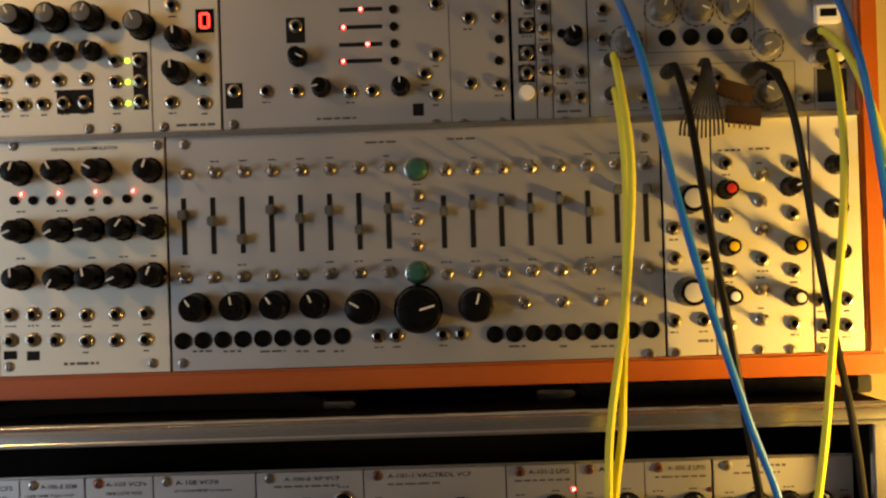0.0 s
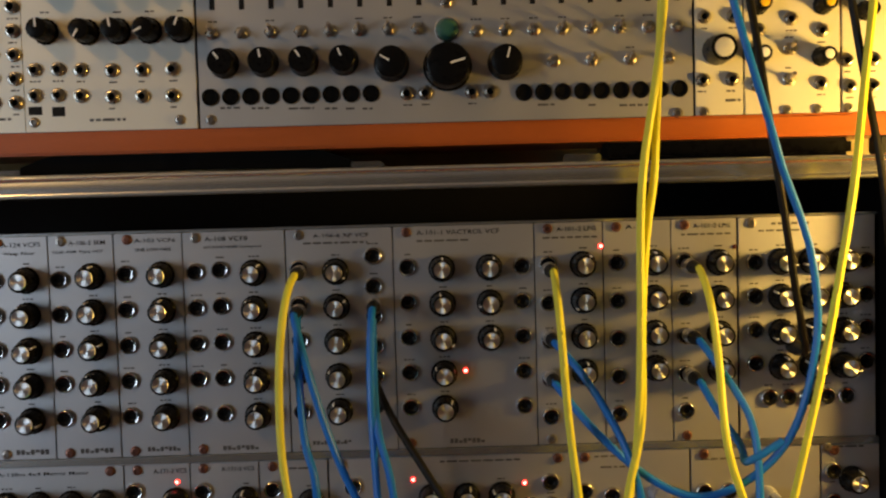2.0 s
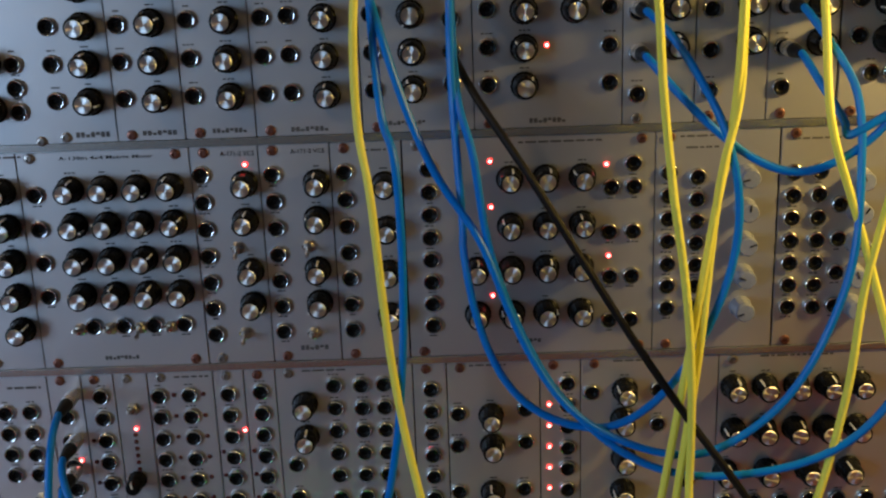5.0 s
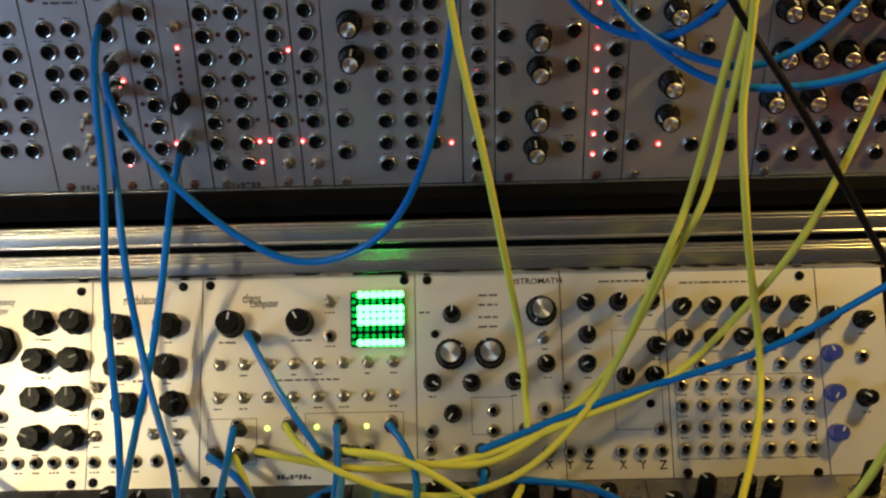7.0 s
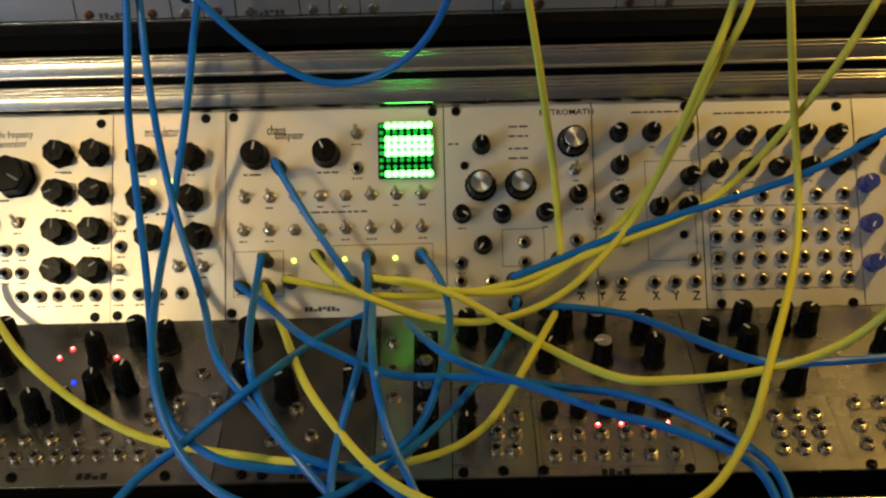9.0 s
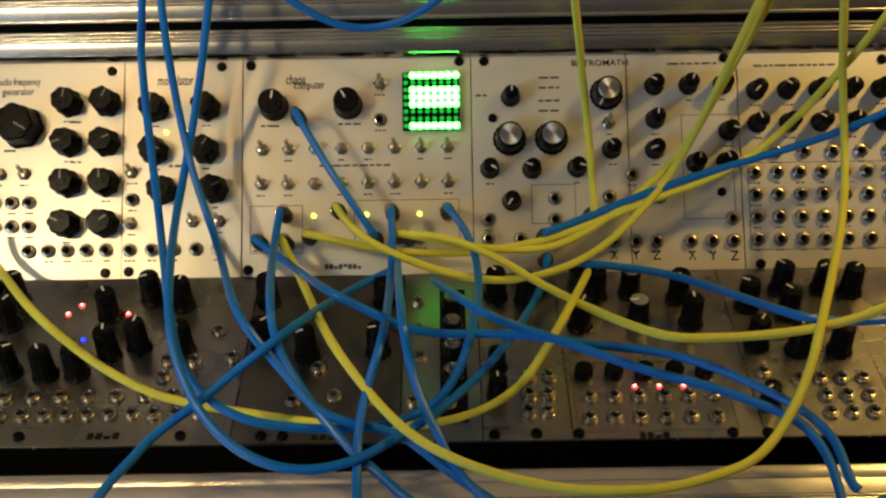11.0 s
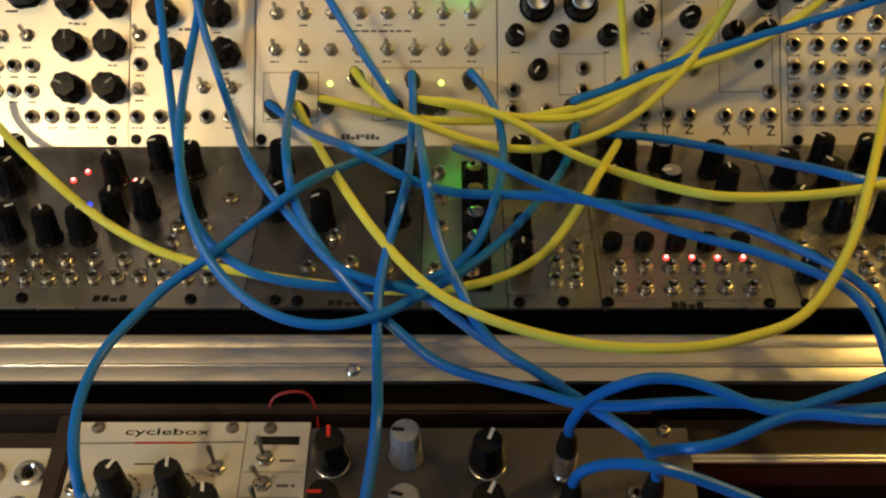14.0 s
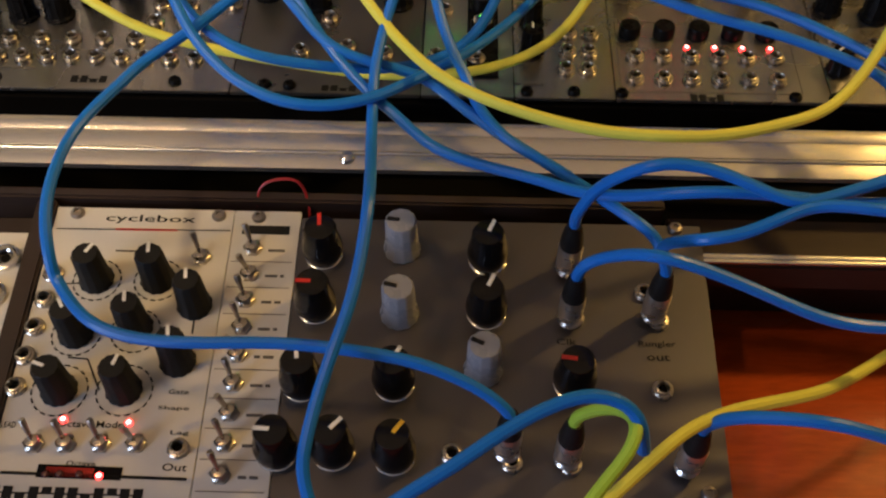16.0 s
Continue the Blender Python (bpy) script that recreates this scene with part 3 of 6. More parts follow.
# large flight case with three rows
big = thing("flight_case", "black flight case with aluminium edges holding three rows", "rack case", pose(0, 0, 0))
X0, X1 = -0.31, 0.4080
child("back_board", box_mesh((X0, 0.10, -0.012), (X1 + 0.0095, 0.11, 0.43), CASE), big)
child("top_board", box_mesh((X0, -0.018, 0.4175), (X1 + 0.0095, 0.0995, 0.4285), CASE), big)
child("bottom_board", box_mesh((X0, -0.016, -0.0125), (X1 + 0.0095, 0.0995, -0.0025), CASE), big)
child("side_board", box_mesh((X1 + 0.0015, -0.018, -0.0124), (X1 + 0.0095, 0.0995, 0.4174), CASE), big)
child("edge_profile", profile(X0, X1 + 0.0135, (-0.0245, 0.4170), (-0.0225, 0.4295), 0.0045, ((0.20, 0.10), (0.50, 0.03), (0.30, 0.35))), big, None, "brushed aluminium edge")
child("edge_profile", profile(X0, X1 + 0.0135, (-0.0270, -0.0270), (-0.0216, -0.0142), 0.006, ((0.16, 0.2), (0.52, 0.03), (0.12, 0.3), (0.2, 0.4))), big, None, "brushed aluminium edge")
child("edge_profile", box_mesh((X1 + 0.0012, -0.0245, -0.0124), (X1 + 0.0135, -0.0182, 0.4168), ALU, 0.001), big, None, "brushed aluminium edge")
for z in (0.1288, 0.26215):
    child("rail", box_mesh((X0, -0.0010, z), (X1, 0.006, z + 0.0043), ALU, 0.0005), big)
child("rail", box_mesh((X0, 0.0005, 0.3955), (X1, 0.0035, 0.3968), ALU, 0.0003), big)
child("rail", box_mesh((X0, -0.0014, -0.0022), (X1, 0.004, -0.0006), ALU, 0.0003), big)
# folded case with a leaning and a flat row
low = thing("folding_case", "black folding case with aluminium edges holding two rows", "rack case", pose(0, 0, 0))
child("edge_profile", profile(-0.36, 0.47, (-0.0295, -0.0455), (-0.0240, -0.0331), 0.006, ((0.50, 0.03), (0.14, 0.3), (0.14, 0.3), (0.22, 0.35))), low, None, "brushed aluminium edge")
child("lower_lip", profile(-0.36, 0.47, (-0.0291, -0.0500), (-0.0300, -0.0458), 0.002, ((1.0, 0.02),), POLISHED), low, None, "polished lip under the edge")
child("lining", box_mesh((-0.36, -0.0190, -0.0480), (0.47, 0.09, -0.0285), CASE), low)
child("edge_profile", profile(-0.36, 0.47, (-0.2845, -0.1575), (-0.2630, -0.1496), 0.003, ((0.30, 0.02), (0.08, 0.25), (0.34, 0.02), (0.28, 0.05))), low, None, "brushed aluminium edge with a rivet")
child("lining", box_mesh((-0.36, -0.2543, -0.185), (0.47, -0.2425, -0.1690), CASE), low)
child("base_board", box_mesh((-0.36, -0.2830, -0.2318), (0.47, 0.09, -0.1860), CASE), low)
child("rivet", turned([(0, 0), (3.2, 0), (2.6, 1.6), (1.4, 2.2), (0, 2.3)], CHROME, 14), low, pose(-0.012, -0.2795, -0.1554, 20))
back = pose(0, -0.113, -0.1462, 90 - 41.6)
child("backing", box_mesh((-0.36, 0.0, -0.03), (0.47, 0.128, -0.006), CASE), low, back)
child("backing", box_mesh((-0.36, -0.241, -0.172), (0.47, -0.118, -0.158), CASE), low)
# desktop tray in front
tray = thing("module_tray", "dark brown wooden tray for desktop modules", "tray", pose(0, -0.4207, -0.193, 10))
child("front_rim", box_mesh((-0.30, 0.1300, -0.030), (0.118, 0.1350, 0.003), BROWN, 0.001), tray)
child("base", box_mesh((-0.30, -0.02, -0.034), (0.118, 0.1298, -0.012), BROWN, 0.001), tray)
child("divider", box_mesh((-0.1390, -0.02, -0.0115), (-0.1308, 0.1298, 0.002), BROWN, 0.001), tray)
shelf = thing("rail_board", "brown board with a thin metal edge", "board", pose(0, 0, 0))
child("board", box_mesh((0.121, -0.3115, -0.1945), (0.62, -0.2840, -0.181), BROWN, 0.001), shelf)
child("foot", box_mesh((0.125, -0.2920, -0.2318), (0.616, -0.2845, -0.1947), BROWN, 0.001), shelf)
child("edge_strip", profile(0.121, 0.62, (-0.3110, -0.1796), (-0.3070, -0.1785), 0.0012, ((0.5, 0.08), (0.5, 0.08))), shelf)

# handles on the flight case
bm = bmesh.new()
n = 24
for i in range(n):
    a, b = -0.085 + 0.19 * i / n, -0.085 + 0.19 * (i + 1) / n
    za, zb = (0.0125 * (1 - abs(2 * k / n - 1) ** 3) for k in (i, i + 1))
    vs = [bm.verts.new(p) for p in ((a, -0.012, za * 0.2), (b, -0.012, zb * 0.2), (b, 0.012, zb * 0.2), (a, 0.012, za * 0.2), (a, -0.012, za + 0.006), (b, -0.012, zb + 0.006), (b, 0.012, zb + 0.006), (a, 0.012, za + 0.006))]
    for f in ((0, 3, 2, 1), (4, 5, 6, 7), (0, 1, 5, 4), (2, 3, 7, 6), (1, 2, 6, 5), (3, 0, 4, 7)):
        bm.faces.new([vs[k] for k in f])
bmesh.ops.remove_doubles(bm, verts=bm.verts, dist=0.00001)
strap = child("strap_handle", mesh_of(bm, CASE), big, pose(0.0, 0.02, 0.4288), "black padded strap handle")
for x in (-0.088, 0.104):
    child("end_plate", box_mesh((x - 0.016, -0.010, 0.0004), (x + 0.02, 0.010, 0.0045), CHROME, 0.0012), strap)
grip = child("grip_handle", box_mesh((-0.062, -0.014, 0.0002), (0.085, 0.014, 0.0125), BLACK, 0.003), big, pose(0.315, 0.03, 0.4288), "black plastic grip")
child("hinge", box_mesh((-0.085, -0.008, 0.0002), (-0.0625, 0.008, 0.006), CHROME, 0.001), grip)

# ---- the panels, row by row ----

m = module("A", -85.9, 70.7, "cream", "black and cream panel with dark knobs")
put(m, "kc", 22.8, 67.7, 64.0, 67.7, 3, 1)
put(m, "ks", 16.4, 48.6, 64.1, 48.6, 4, 1)
put(m, "j", 12.3, 32.8, 59.7, 32.8, 4, 1)
put(m, "j", 11.9, 19.2, 34.3, 19.2, 3, 1)
plate(m, 42.4, 13.1, 63.7, 26.9)
put(m, "j", 46.5, 19.3, 58.6, 19.3, 2, 1)
put(m, "scr", 60.5, 4.0)

m = module("A", -16.1, 27.6, "cream", "narrow cream panel with green lights")
put(m, "kc", 23.6, 61.9)
put(m, "j", 7.0, 42.8, 7.0, 18.6, 1, 3)
put(m, "led_g", 14.2, 42.6, 14.2, 18.0, 1, 3)
plate(m, 17.3, 14.0, 25.9, 47.4)
put(m, "j", 21.1, 42.3, 21.1, 18.8, 1, 3)
put(m, "kn", 7.9, 63.5)
put(m, "scr", 6.5, 3.8)

m = module("A", 12.1, 39.3, "cream", "cream panel with a red digit display")
put(m, "kt", 17.2, 53.6)
put(m, "kt", 15.3, 34.2)
put(m, "digit", 31.6, 64.3)
put(m, "j", 12.9, 73.8)
put(m, "j", 30.0, 43.7, 30.0, 16.9, 1, 3)
put(m, "j", 10.9, 17.8)
bar(m, 13.5, 3.0, 35.7, 5.6)
put(m, "scr", 6.2, 3.6)

m = module("A", 52.8, 132.0, "silver", "wide silver panel with red lit sliders")
plate(m, 37.9, 49.7, 48.9, 64.4)
put(m, "j", 43.6, 59.3)
plate(m, 1.7, 12.9, 11.7, 27.6)
put(m, "j", 6.8, 22.9)
put(m, "j", 25.1, 22.3)
put(m, "j", 42.8, 21.7)
put(m, "ks", 44.4, 41.3)
put(m, "ks", 57.4, 23.2)
put(m, "ks", 103.1, 22.3)
put(m, "j", 73.5, 20.5, 86.6, 20.5, 2, 1)
put(m, "hsl", 81.5, 67.9)
put(m, "hsl", 81.2, 57.7)
put(m, "hsl", 80.9, 47.6)
put(m, "hsl", 80.6, 38.1)
put(m, "kn", 100.3, 67.2, 100.3, 37.5, 1, 4)
put(m, "j", 123.8, 40.0)
put(m, "j", 116.9, 29.4)
put(m, "j", 123.1, 17.5)
put(m, "j", 124.7, 69.4)
plate(m, 109.9, 5.3, 116.2, 12.3)
bar(m, 54.1, 4.3, 77.0, 6.3)
put(m, "scr", 5.9, 3.6)
put(m, "scr", 123.2, 0.2)

m = module("A", 185.1, 34.2, "silver", "silver panel with black jack sockets")
put(m, "j", 11.0, 60.8, 28.0, 60.8, 2, 1)
put(m, "j", 11.1, 23.0)
put(m, "j", 27.7, 21.8)
put(m, "kn", 28.1, 35.5)
put(m, "kn", 28.5, 47.9)
bar(m, 13.7, -1.6, 34.5, 0.7)
put(m, "scr", 6.5, -0.0)
put(m, "scr", 28.7, -0.1)

m = module("A", 221.3, 13.0, "silver", "narrow silver panel with boxed jack sockets")
plate(m, 3.8, 50.5, 13.3, 59.9)
plate(m, 3.3, 34.8, 12.8, 44.3)
plate(m, 3.0, 22.4, 12.4, 32.5)
put(m, "j", 8.6, 55.5)
put(m, "j", 8.1, 39.2)
put(m, "j", 7.7, 27.8)
put(m, "j", 9.0, 68.6)
put(m, "kx", 7.4, 16.4)

m = module("A", 235.0, 8.5, "silver", "narrow silver panel with a jack column")
put(m, "j", 4.7, 65.0, 4.7, 17.7, 1, 5)

m = module("A", 244.1, 20.2, "silver", "silver panel with black jacks")
put(m, "ks", 12.0, 48.0)
put(m, "kn", 5.5, 50.0)
put(m, "j", 5.4, 27.6, 16.2, 27.6, 2, 1)
put(m, "j", 5.0, 13.1, 15.4, 13.1, 2, 1)
bar(m, 1.5, 4.0, 16.1, 6.1)
put(m, "scr", 6.2, -0.6)

m = module("A", 265.2, 128.8, "silver", "silver panel with pale round knobs")
put(m, "kz", 21.4, 43.6)
put(m, "j", 7.7, 46.0)
put(m, "j", 8.2, 62.9)
put(m, "kz", 42.1, 61.1, 83.6, 61.1, 3, 1)
put(m, "jr", 45.1, 45.3, 86.6, 45.3, 4, 1)
for u, v in ((21.4, 43.6), (42.1, 61.1), (62.8, 61.1), (83.6, 61.1), (102.4, 39.3), (102.8, 12.0)):
    ring(m, u, v, 9.2, 14)
line(m, 33.0, 37.0, 95.5, 72.0)
line(m, 14.0, 4.0, 118.0, 30.0)
put(m, "kz", 102.4, 39.3)
put(m, "j", 13.2, 14.8)
put(m, "j", 31.0, 11.9)
put(m, "j", 53.7, 11.2)
put(m, "j", 60.5, 21.2, 73.5, 21.2, 2, 1)
put(m, "jr", 105.9, 21.5)
put(m, "kz", 102.8, 12.0)
put(m, "j", 123.0, 8.3)
put(m, "scr", 7.8, -1.3)

m = module("A", 394.6, 22.6, "silver", "silver panel with a white socket")
put(m, "usb", 7.5, 55.7)
put(m, "j", 2.9, 33.7)
put(m, "j", 3.2, 44.4)
put(m, "kv", 9.5, 29.0)
plate(m, 1.0, 5.5, 18.1, 24.5)
plate(m, 1.8, -6.8, 17.7, 1.2)

m = module("B", -172.0, 93.1, "cream", "cream panel with jack sockets")
put(m, "j", 88.4, 71.1, 88.4, 17.0, 1, 5)
put(m, "j", 75.6, 71.5, 75.6, 17.3, 1, 5)
put(m, "ks", 66.6, 82.6)
put(m, "ks", 65.3, 54.2)
bar(m, 72.3, 6.7, 85.3, 9.0)

m = module("B", -78.7, 97.7, "cream", "cream panel with black knobs and red lights")
put(m, "kl", 14.7, 116.5, 60.7, 116.5, 3, 1)
put(m, "kl", 89.6, 115.7)
put(m, "led_r", 15.0, 104.4, 79.6, 104.4, 4, 1)
put(m, "kn", 10.7, 101.0)
put(m, "kn", 21.4, 100.7)
put(m, "kn", 31.9, 100.3)
put(m, "kn", 43.0, 100.0)
put(m, "kn", 54.0, 99.6)
put(m, "kn", 64.5, 99.3)
put(m, "kn", 75.6, 99.9)
put(m, "kn", 87.3, 99.6)
put(m, "kl", 14.7, 83.4)
put(m, "kl", 37.9, 83.2, 90.9, 83.2, 4, 1)
put(m, "kl", 13.9, 56.5)
put(m, "kl", 37.1, 55.7, 90.1, 55.7, 4, 1)
put(m, "j", 6.5, 35.3, 19.6, 35.3, 2, 1)
put(m, "j", 32.6, 34.7)
put(m, "j", 50.2, 33.9, 84.4, 33.9, 3, 1)
put(m, "j", 6.1, 20.7, 19.1, 20.7, 2, 1)
put(m, "j", 32.2, 20.1)
put(m, "j", 49.8, 19.0, 83.9, 19.0, 3, 1)
plate(m, 2.0, 9.7, 9.7, 14.5)
plate(m, 15.4, 8.7, 22.7, 14.1)
text(m, 32.7, 128.6, 38.6, 2.0, "ORIGINAL ACCUMULATOR")
bar(m, 36.4, 4.7, 56.8, 7.6)
put(m, "scr", 10.9, 132.5)
put(m, "scr", 94.1, 130.2)
put(m, "scr", 5.0, 5.6)
put(m, "scr", 87.8, 5.1)

m = module("B", 20.4, 282.4, "silver", "wide silver panel with black sliders and knobs")
sliders(m, 9.1, 126.6, 66.5, 99.1, (.3, .42, .75, .25, .42, .3, .65, .3))
sliders(m, 158.3, 273.9, 65.7, 96.1, (.3, .2, .15, .3, .15, .4, .0, .0))
put(m, "sw", 11.1, 113.1, 126.7, 113.1, 8, 1)
put(m, "sw", 159.8, 110.5, 273.7, 110.5, 8, 1)
put(m, "sw", 8.7, 53.3, 125.5, 53.3, 8, 1)
put(m, "sw", 158.9, 51.2, 273.4, 51.2, 8, 1)
put(m, "kg", 143.3, 111.6)
put(m, "kg", 142.2, 52.4)
put(m, "sw", 143.1, 96.3)
put(m, "sw", 142.7, 82.4)
put(m, "sw", 142.2, 67.9)
put(m, "kb", 14.9, 36.2, 82.9, 36.2, 4, 1)
put(m, "kB", 110.1, 33.6)
put(m, "kB", 174.9, 32.9)
put(m, "kX", 142.0, 31.4)
put(m, "jr", 6.4, 17.3, 97.9, 17.3, 9, 1)
put(m, "jr", 185.3, 15.6, 274.6, 15.6, 9, 1)
put(m, "j", 118.3, 16.8, 128.7, 16.8, 2, 1)
put(m, "j", 155.5, 16.7, 165.9, 16.7, 2, 1)
put(m, "sw", 202.6, 33.2, 268.4, 33.2, 4, 1)
bar(m, 11.7, 10.3, 23.0, 11.9)
bar(m, 29.6, 9.7, 40.9, 11.4)
bar(m, 50.7, 9.0, 65.2, 10.7)
bar(m, 71.4, 8.6, 78.5, 10.1)
bar(m, 83.1, 8.3, 88.2, 9.8)
bar(m, 92.8, 8.0, 98.6, 9.5)
bar(m, 114.3, 126.8, 132.0, 128.7)
bar(m, 161.3, 127.3, 177.4, 129.1)
bar(m, 193.1, 7.8, 202.8, 9.1)
bar(m, 222.1, 7.1, 226.9, 8.2)
bar(m, 239.9, 6.2, 257.5, 7.7)
put(m, "scr", 10.6, 130.0)
put(m, "scr", 6.0, 4.6)
put(m, "scr", 273.5, 1.8)
put(m, "scr", 274.2, 125.2)

m = module("B", 304.4, 27.3, "cream", "cream panel with large round black knobs")
put(m, "kW", 13.9, 89.2)
put(m, "kW", 12.2, 36.7)
put(m, "j", 4.7, 73.1, 20.7, 73.1, 2, 1)
put(m, "j", 5.1, 56.0, 21.8, 56.0, 2, 1)
put(m, "j", 3.9, 20.2, 20.7, 20.2, 2, 1)
put(m, "scr", 4.6, 2.0)
bar(m, 17.1, 6.2, 25.7, 10.4)

m = module("B", 332.7, 54.9, "cream", "cream panel with black knobs and sockets")
put(m, "j", 7.4, 109.2)
put(m, "kr", 7.3, 94.2)
put(m, "j", 6.8, 78.9)
put(m, "ky", 7.8, 61.7)
put(m, "j", 7.7, 47.8)
put(m, "kv", 7.6, 33.6)
put(m, "j", 6.7, 16.6)
put(m, "sw", 27.2, 102.1)
put(m, "sw", 26.7, 86.9)
put(m, "sw", 26.8, 70.8)
put(m, "j", 26.6, 53.7)
put(m, "sw", 25.7, 36.7)
put(m, "sw", 25.1, 19.3)
put(m, "j", 45.6, 107.0)
put(m, "ks", 43.5, 94.6)
put(m, "j", 44.7, 79.0)
put(m, "ky", 44.9, 61.1)
put(m, "j", 44.3, 46.7)
put(m, "kv", 44.0, 31.9)
put(m, "j", 43.4, 16.8)
put(m, "scr", 23.9, 1.9)
put(m, "scr", 41.6, 2.0)
bar(m, 21.2, 116.1, 33.1, 117.8)
bar(m, 3.5, 115.7, 16.3, 117.4)

m = module("B", 388.9, 27.3, "cream", "narrow cream panel with black knobs")
put(m, "ks", 13.0, 106.5)
put(m, "ks", 12.2, 81.7)
put(m, "ks", 13.0, 57.2)
put(m, "j", 2.3, 29.5, 17.7, 29.5, 2, 1)
put(m, "j", 4.1, 14.6, 17.3, 14.6, 2, 1)
put(m, "scr", 3.4, 2.1)
put(m, "scr", 18.3, 123.2)

m = module("C", -152.2, 49.0, "grey", "grey panel with black jack sockets")
put(m, "jb", 31.2, 44.0, 31.2, 18.2, 1, 3)
put(m, "kd", 17.5, 45.2, 17.5, 20.2, 1, 2)
put(m, "scr", 41.1, 1.3)

m = module("C", -104.8, 35.8, "grey", "grey filter panel with silver capped knobs")
text(m, 9.8, 122.6, 22.3, 2.7, "A-124 VCF5")
text(m, 10.5, 117.6, 18.5, 2.3, "Wasp Filter")
put(m, "kd", 23.4, 103.6, 23.4, 22.7, 1, 5)
put(m, "jb", 4.8, 103.7, 4.8, 23.5, 1, 5)
logo(m, 13.1, 2.8, 32.5, 5.8)

m = module("C", -68.4, 36.8, "grey", "grey filter panel with silver capped knobs")
text(m, 11.8, 123.0, 20.7, 2.5, "A-106-5 SEM")
text(m, 2.6, 118.0, 28.5, 2.0, "12dB SEM Type VCF")
put(m, "kd", 24.2, 104.9, 24.2, 23.0, 1, 5)
put(m, "jb", 5.9, 103.4, 5.9, 23.5, 1, 5)
logo(m, 13.6, 2.7, 33.0, 5.5)

m = module("C", -30.9, 38.5, "grey", "grey filter panel with silver capped knobs")
text(m, 11.7, 123.4, 23.5, 2.4, "A-103 VCF6")
text(m, 12.0, 118.4, 20.5, 1.9, "18dB LOW PASS")
put(m, "kd", 26.6, 104.9, 26.6, 22.9, 1, 5)
put(m, "jb", 6.2, 105.7, 6.2, 23.8, 1, 5)
logo(m, 14.7, 2.7, 34.1, 5.4)

m = module("C", 8.2, 58.1, "grey", "grey filter panel with silver capped knobs")
text(m, 12.7, 123.1, 24.5, 2.7, "A-108 VCF8")
text(m, 12.0, 118.6, 33.0, 2.0, "6/12/24/48dB Lowpass")
put(m, "jb", 6.8, 105.7, 6.8, 23.7, 1, 5)
put(m, "jb", 20.9, 106.6, 20.9, 23.9, 1, 5)
put(m, "kd", 40.0, 104.5, 40.0, 22.1, 1, 5)
logo(m, 19.0, 2.1, 40.1, 4.8)

m = module("C", 67.0, 60.9, "grey", "grey filter panel with patch cables plugged in")
text(m, 15.8, 123.5, 31.9, 2.3, "A-106-6 XP VCF")
bar(m, 10.0, 120.1, 47.0, 120.8)
put(m, "jb", 6.7, 105.9, 6.7, 23.7, 1, 5)
put(m, "kd", 28.2, 104.0, 28.2, 23.4, 1, 5)
put(m, "jb", 49.7, 112.2, 49.7, 25.9, 1, 6)
logo(m, 12.0, 4.0, 34.7, 6.0)

m = module("C", 128.5, 80.5, "grey", "wide grey filter panel with silver capped knobs")
text(m, 13.5, 123.5, 47.7, 2.7, "A-101-1 VACTROL VCF")
bar(m, 13.5, 119.8, 43.5, 120.4)
put(m, "jb", 7.7, 105.3, 7.7, 24.4, 1, 5)
put(m, "kd", 27.5, 104.1, 27.5, 23.4, 1, 5)
put(m, "kd", 54.7, 104.1, 54.7, 63.5, 1, 3)
put(m, "jb", 73.4, 104.4, 73.4, 23.6, 1, 5)
put(m, "led_r", 39.8, 44.7)
logo(m, 29.9, 2.4, 50.4, 5.2)

m = module("C", 209.7, 38.8, "grey", "grey panel with patch cables plugged in")
text(m, 12.6, 123.5, 22.8, 2.7, "A-101-2 LPG")
bar(m, 4.6, 119.7, 36.0, 120.3)
put(m, "jb", 7.4, 104.7, 7.4, 16.6, 1, 5)
put(m, "kd", 27.4, 104.3, 27.4, 42.1, 1, 4)
put(m, "led_r", 37.9, 114.5)

m = module("C", 249.2, 38.6, "grey", "grey panel with silver capped knobs")
text(m, 12.7, 123.8, 8.1, 2.5, "A-1")
put(m, "jb", 7.4, 104.7, 7.4, 17.2, 1, 5)
put(m, "kd", 28.7, 104.3, 28.7, 43.3, 1, 4)

m = module("C", 288.4, 37.4, "grey", "grey panel with patch cables plugged in")
text(m, 12.7, 123.3, 21.3, 2.7, "A-101-2 LPG")
bar(m, 5.6, 119.5, 34.6, 120.1)
put(m, "jb", 7.1, 104.7, 7.1, 17.8, 1, 5)
put(m, "kd", 27.1, 103.4, 27.1, 41.6, 1, 4)
put(m, "led_o", 36.3, 112.0)

m = module("C", 327.1, 78.9, "grey", "wide grey panel with rows of silver knobs")
bar(m, 19.0, 123.6, 40.9, 125.9)
bar(m, 11.5, 120.5, 37.6, 121.1)
put(m, "kd", 24.0, 102.8, 59.9, 41.9, 3, 4)
put(m, "jb", 8.9, 102.7, 8.9, 44.2, 1, 4)
put(m, "jb", 73.1, 102.3, 73.1, 44.0, 1, 4)
put(m, "jb", 16.8, 24.0, 61.4, 24.0, 5, 1)

m = module("D", -170.3, 42.7, "grey", "grey panel with silver capped knobs")
put(m, "kd", 33.6, 107.1, 33.6, 25.1, 1, 5)
put(m, "jb", 10.4, 104.6, 10.4, 20.9, 1, 5)
bar(m, 31.8, 125.5, 46.2, 127.2)
put(m, "scr", 15.3, 4.2)

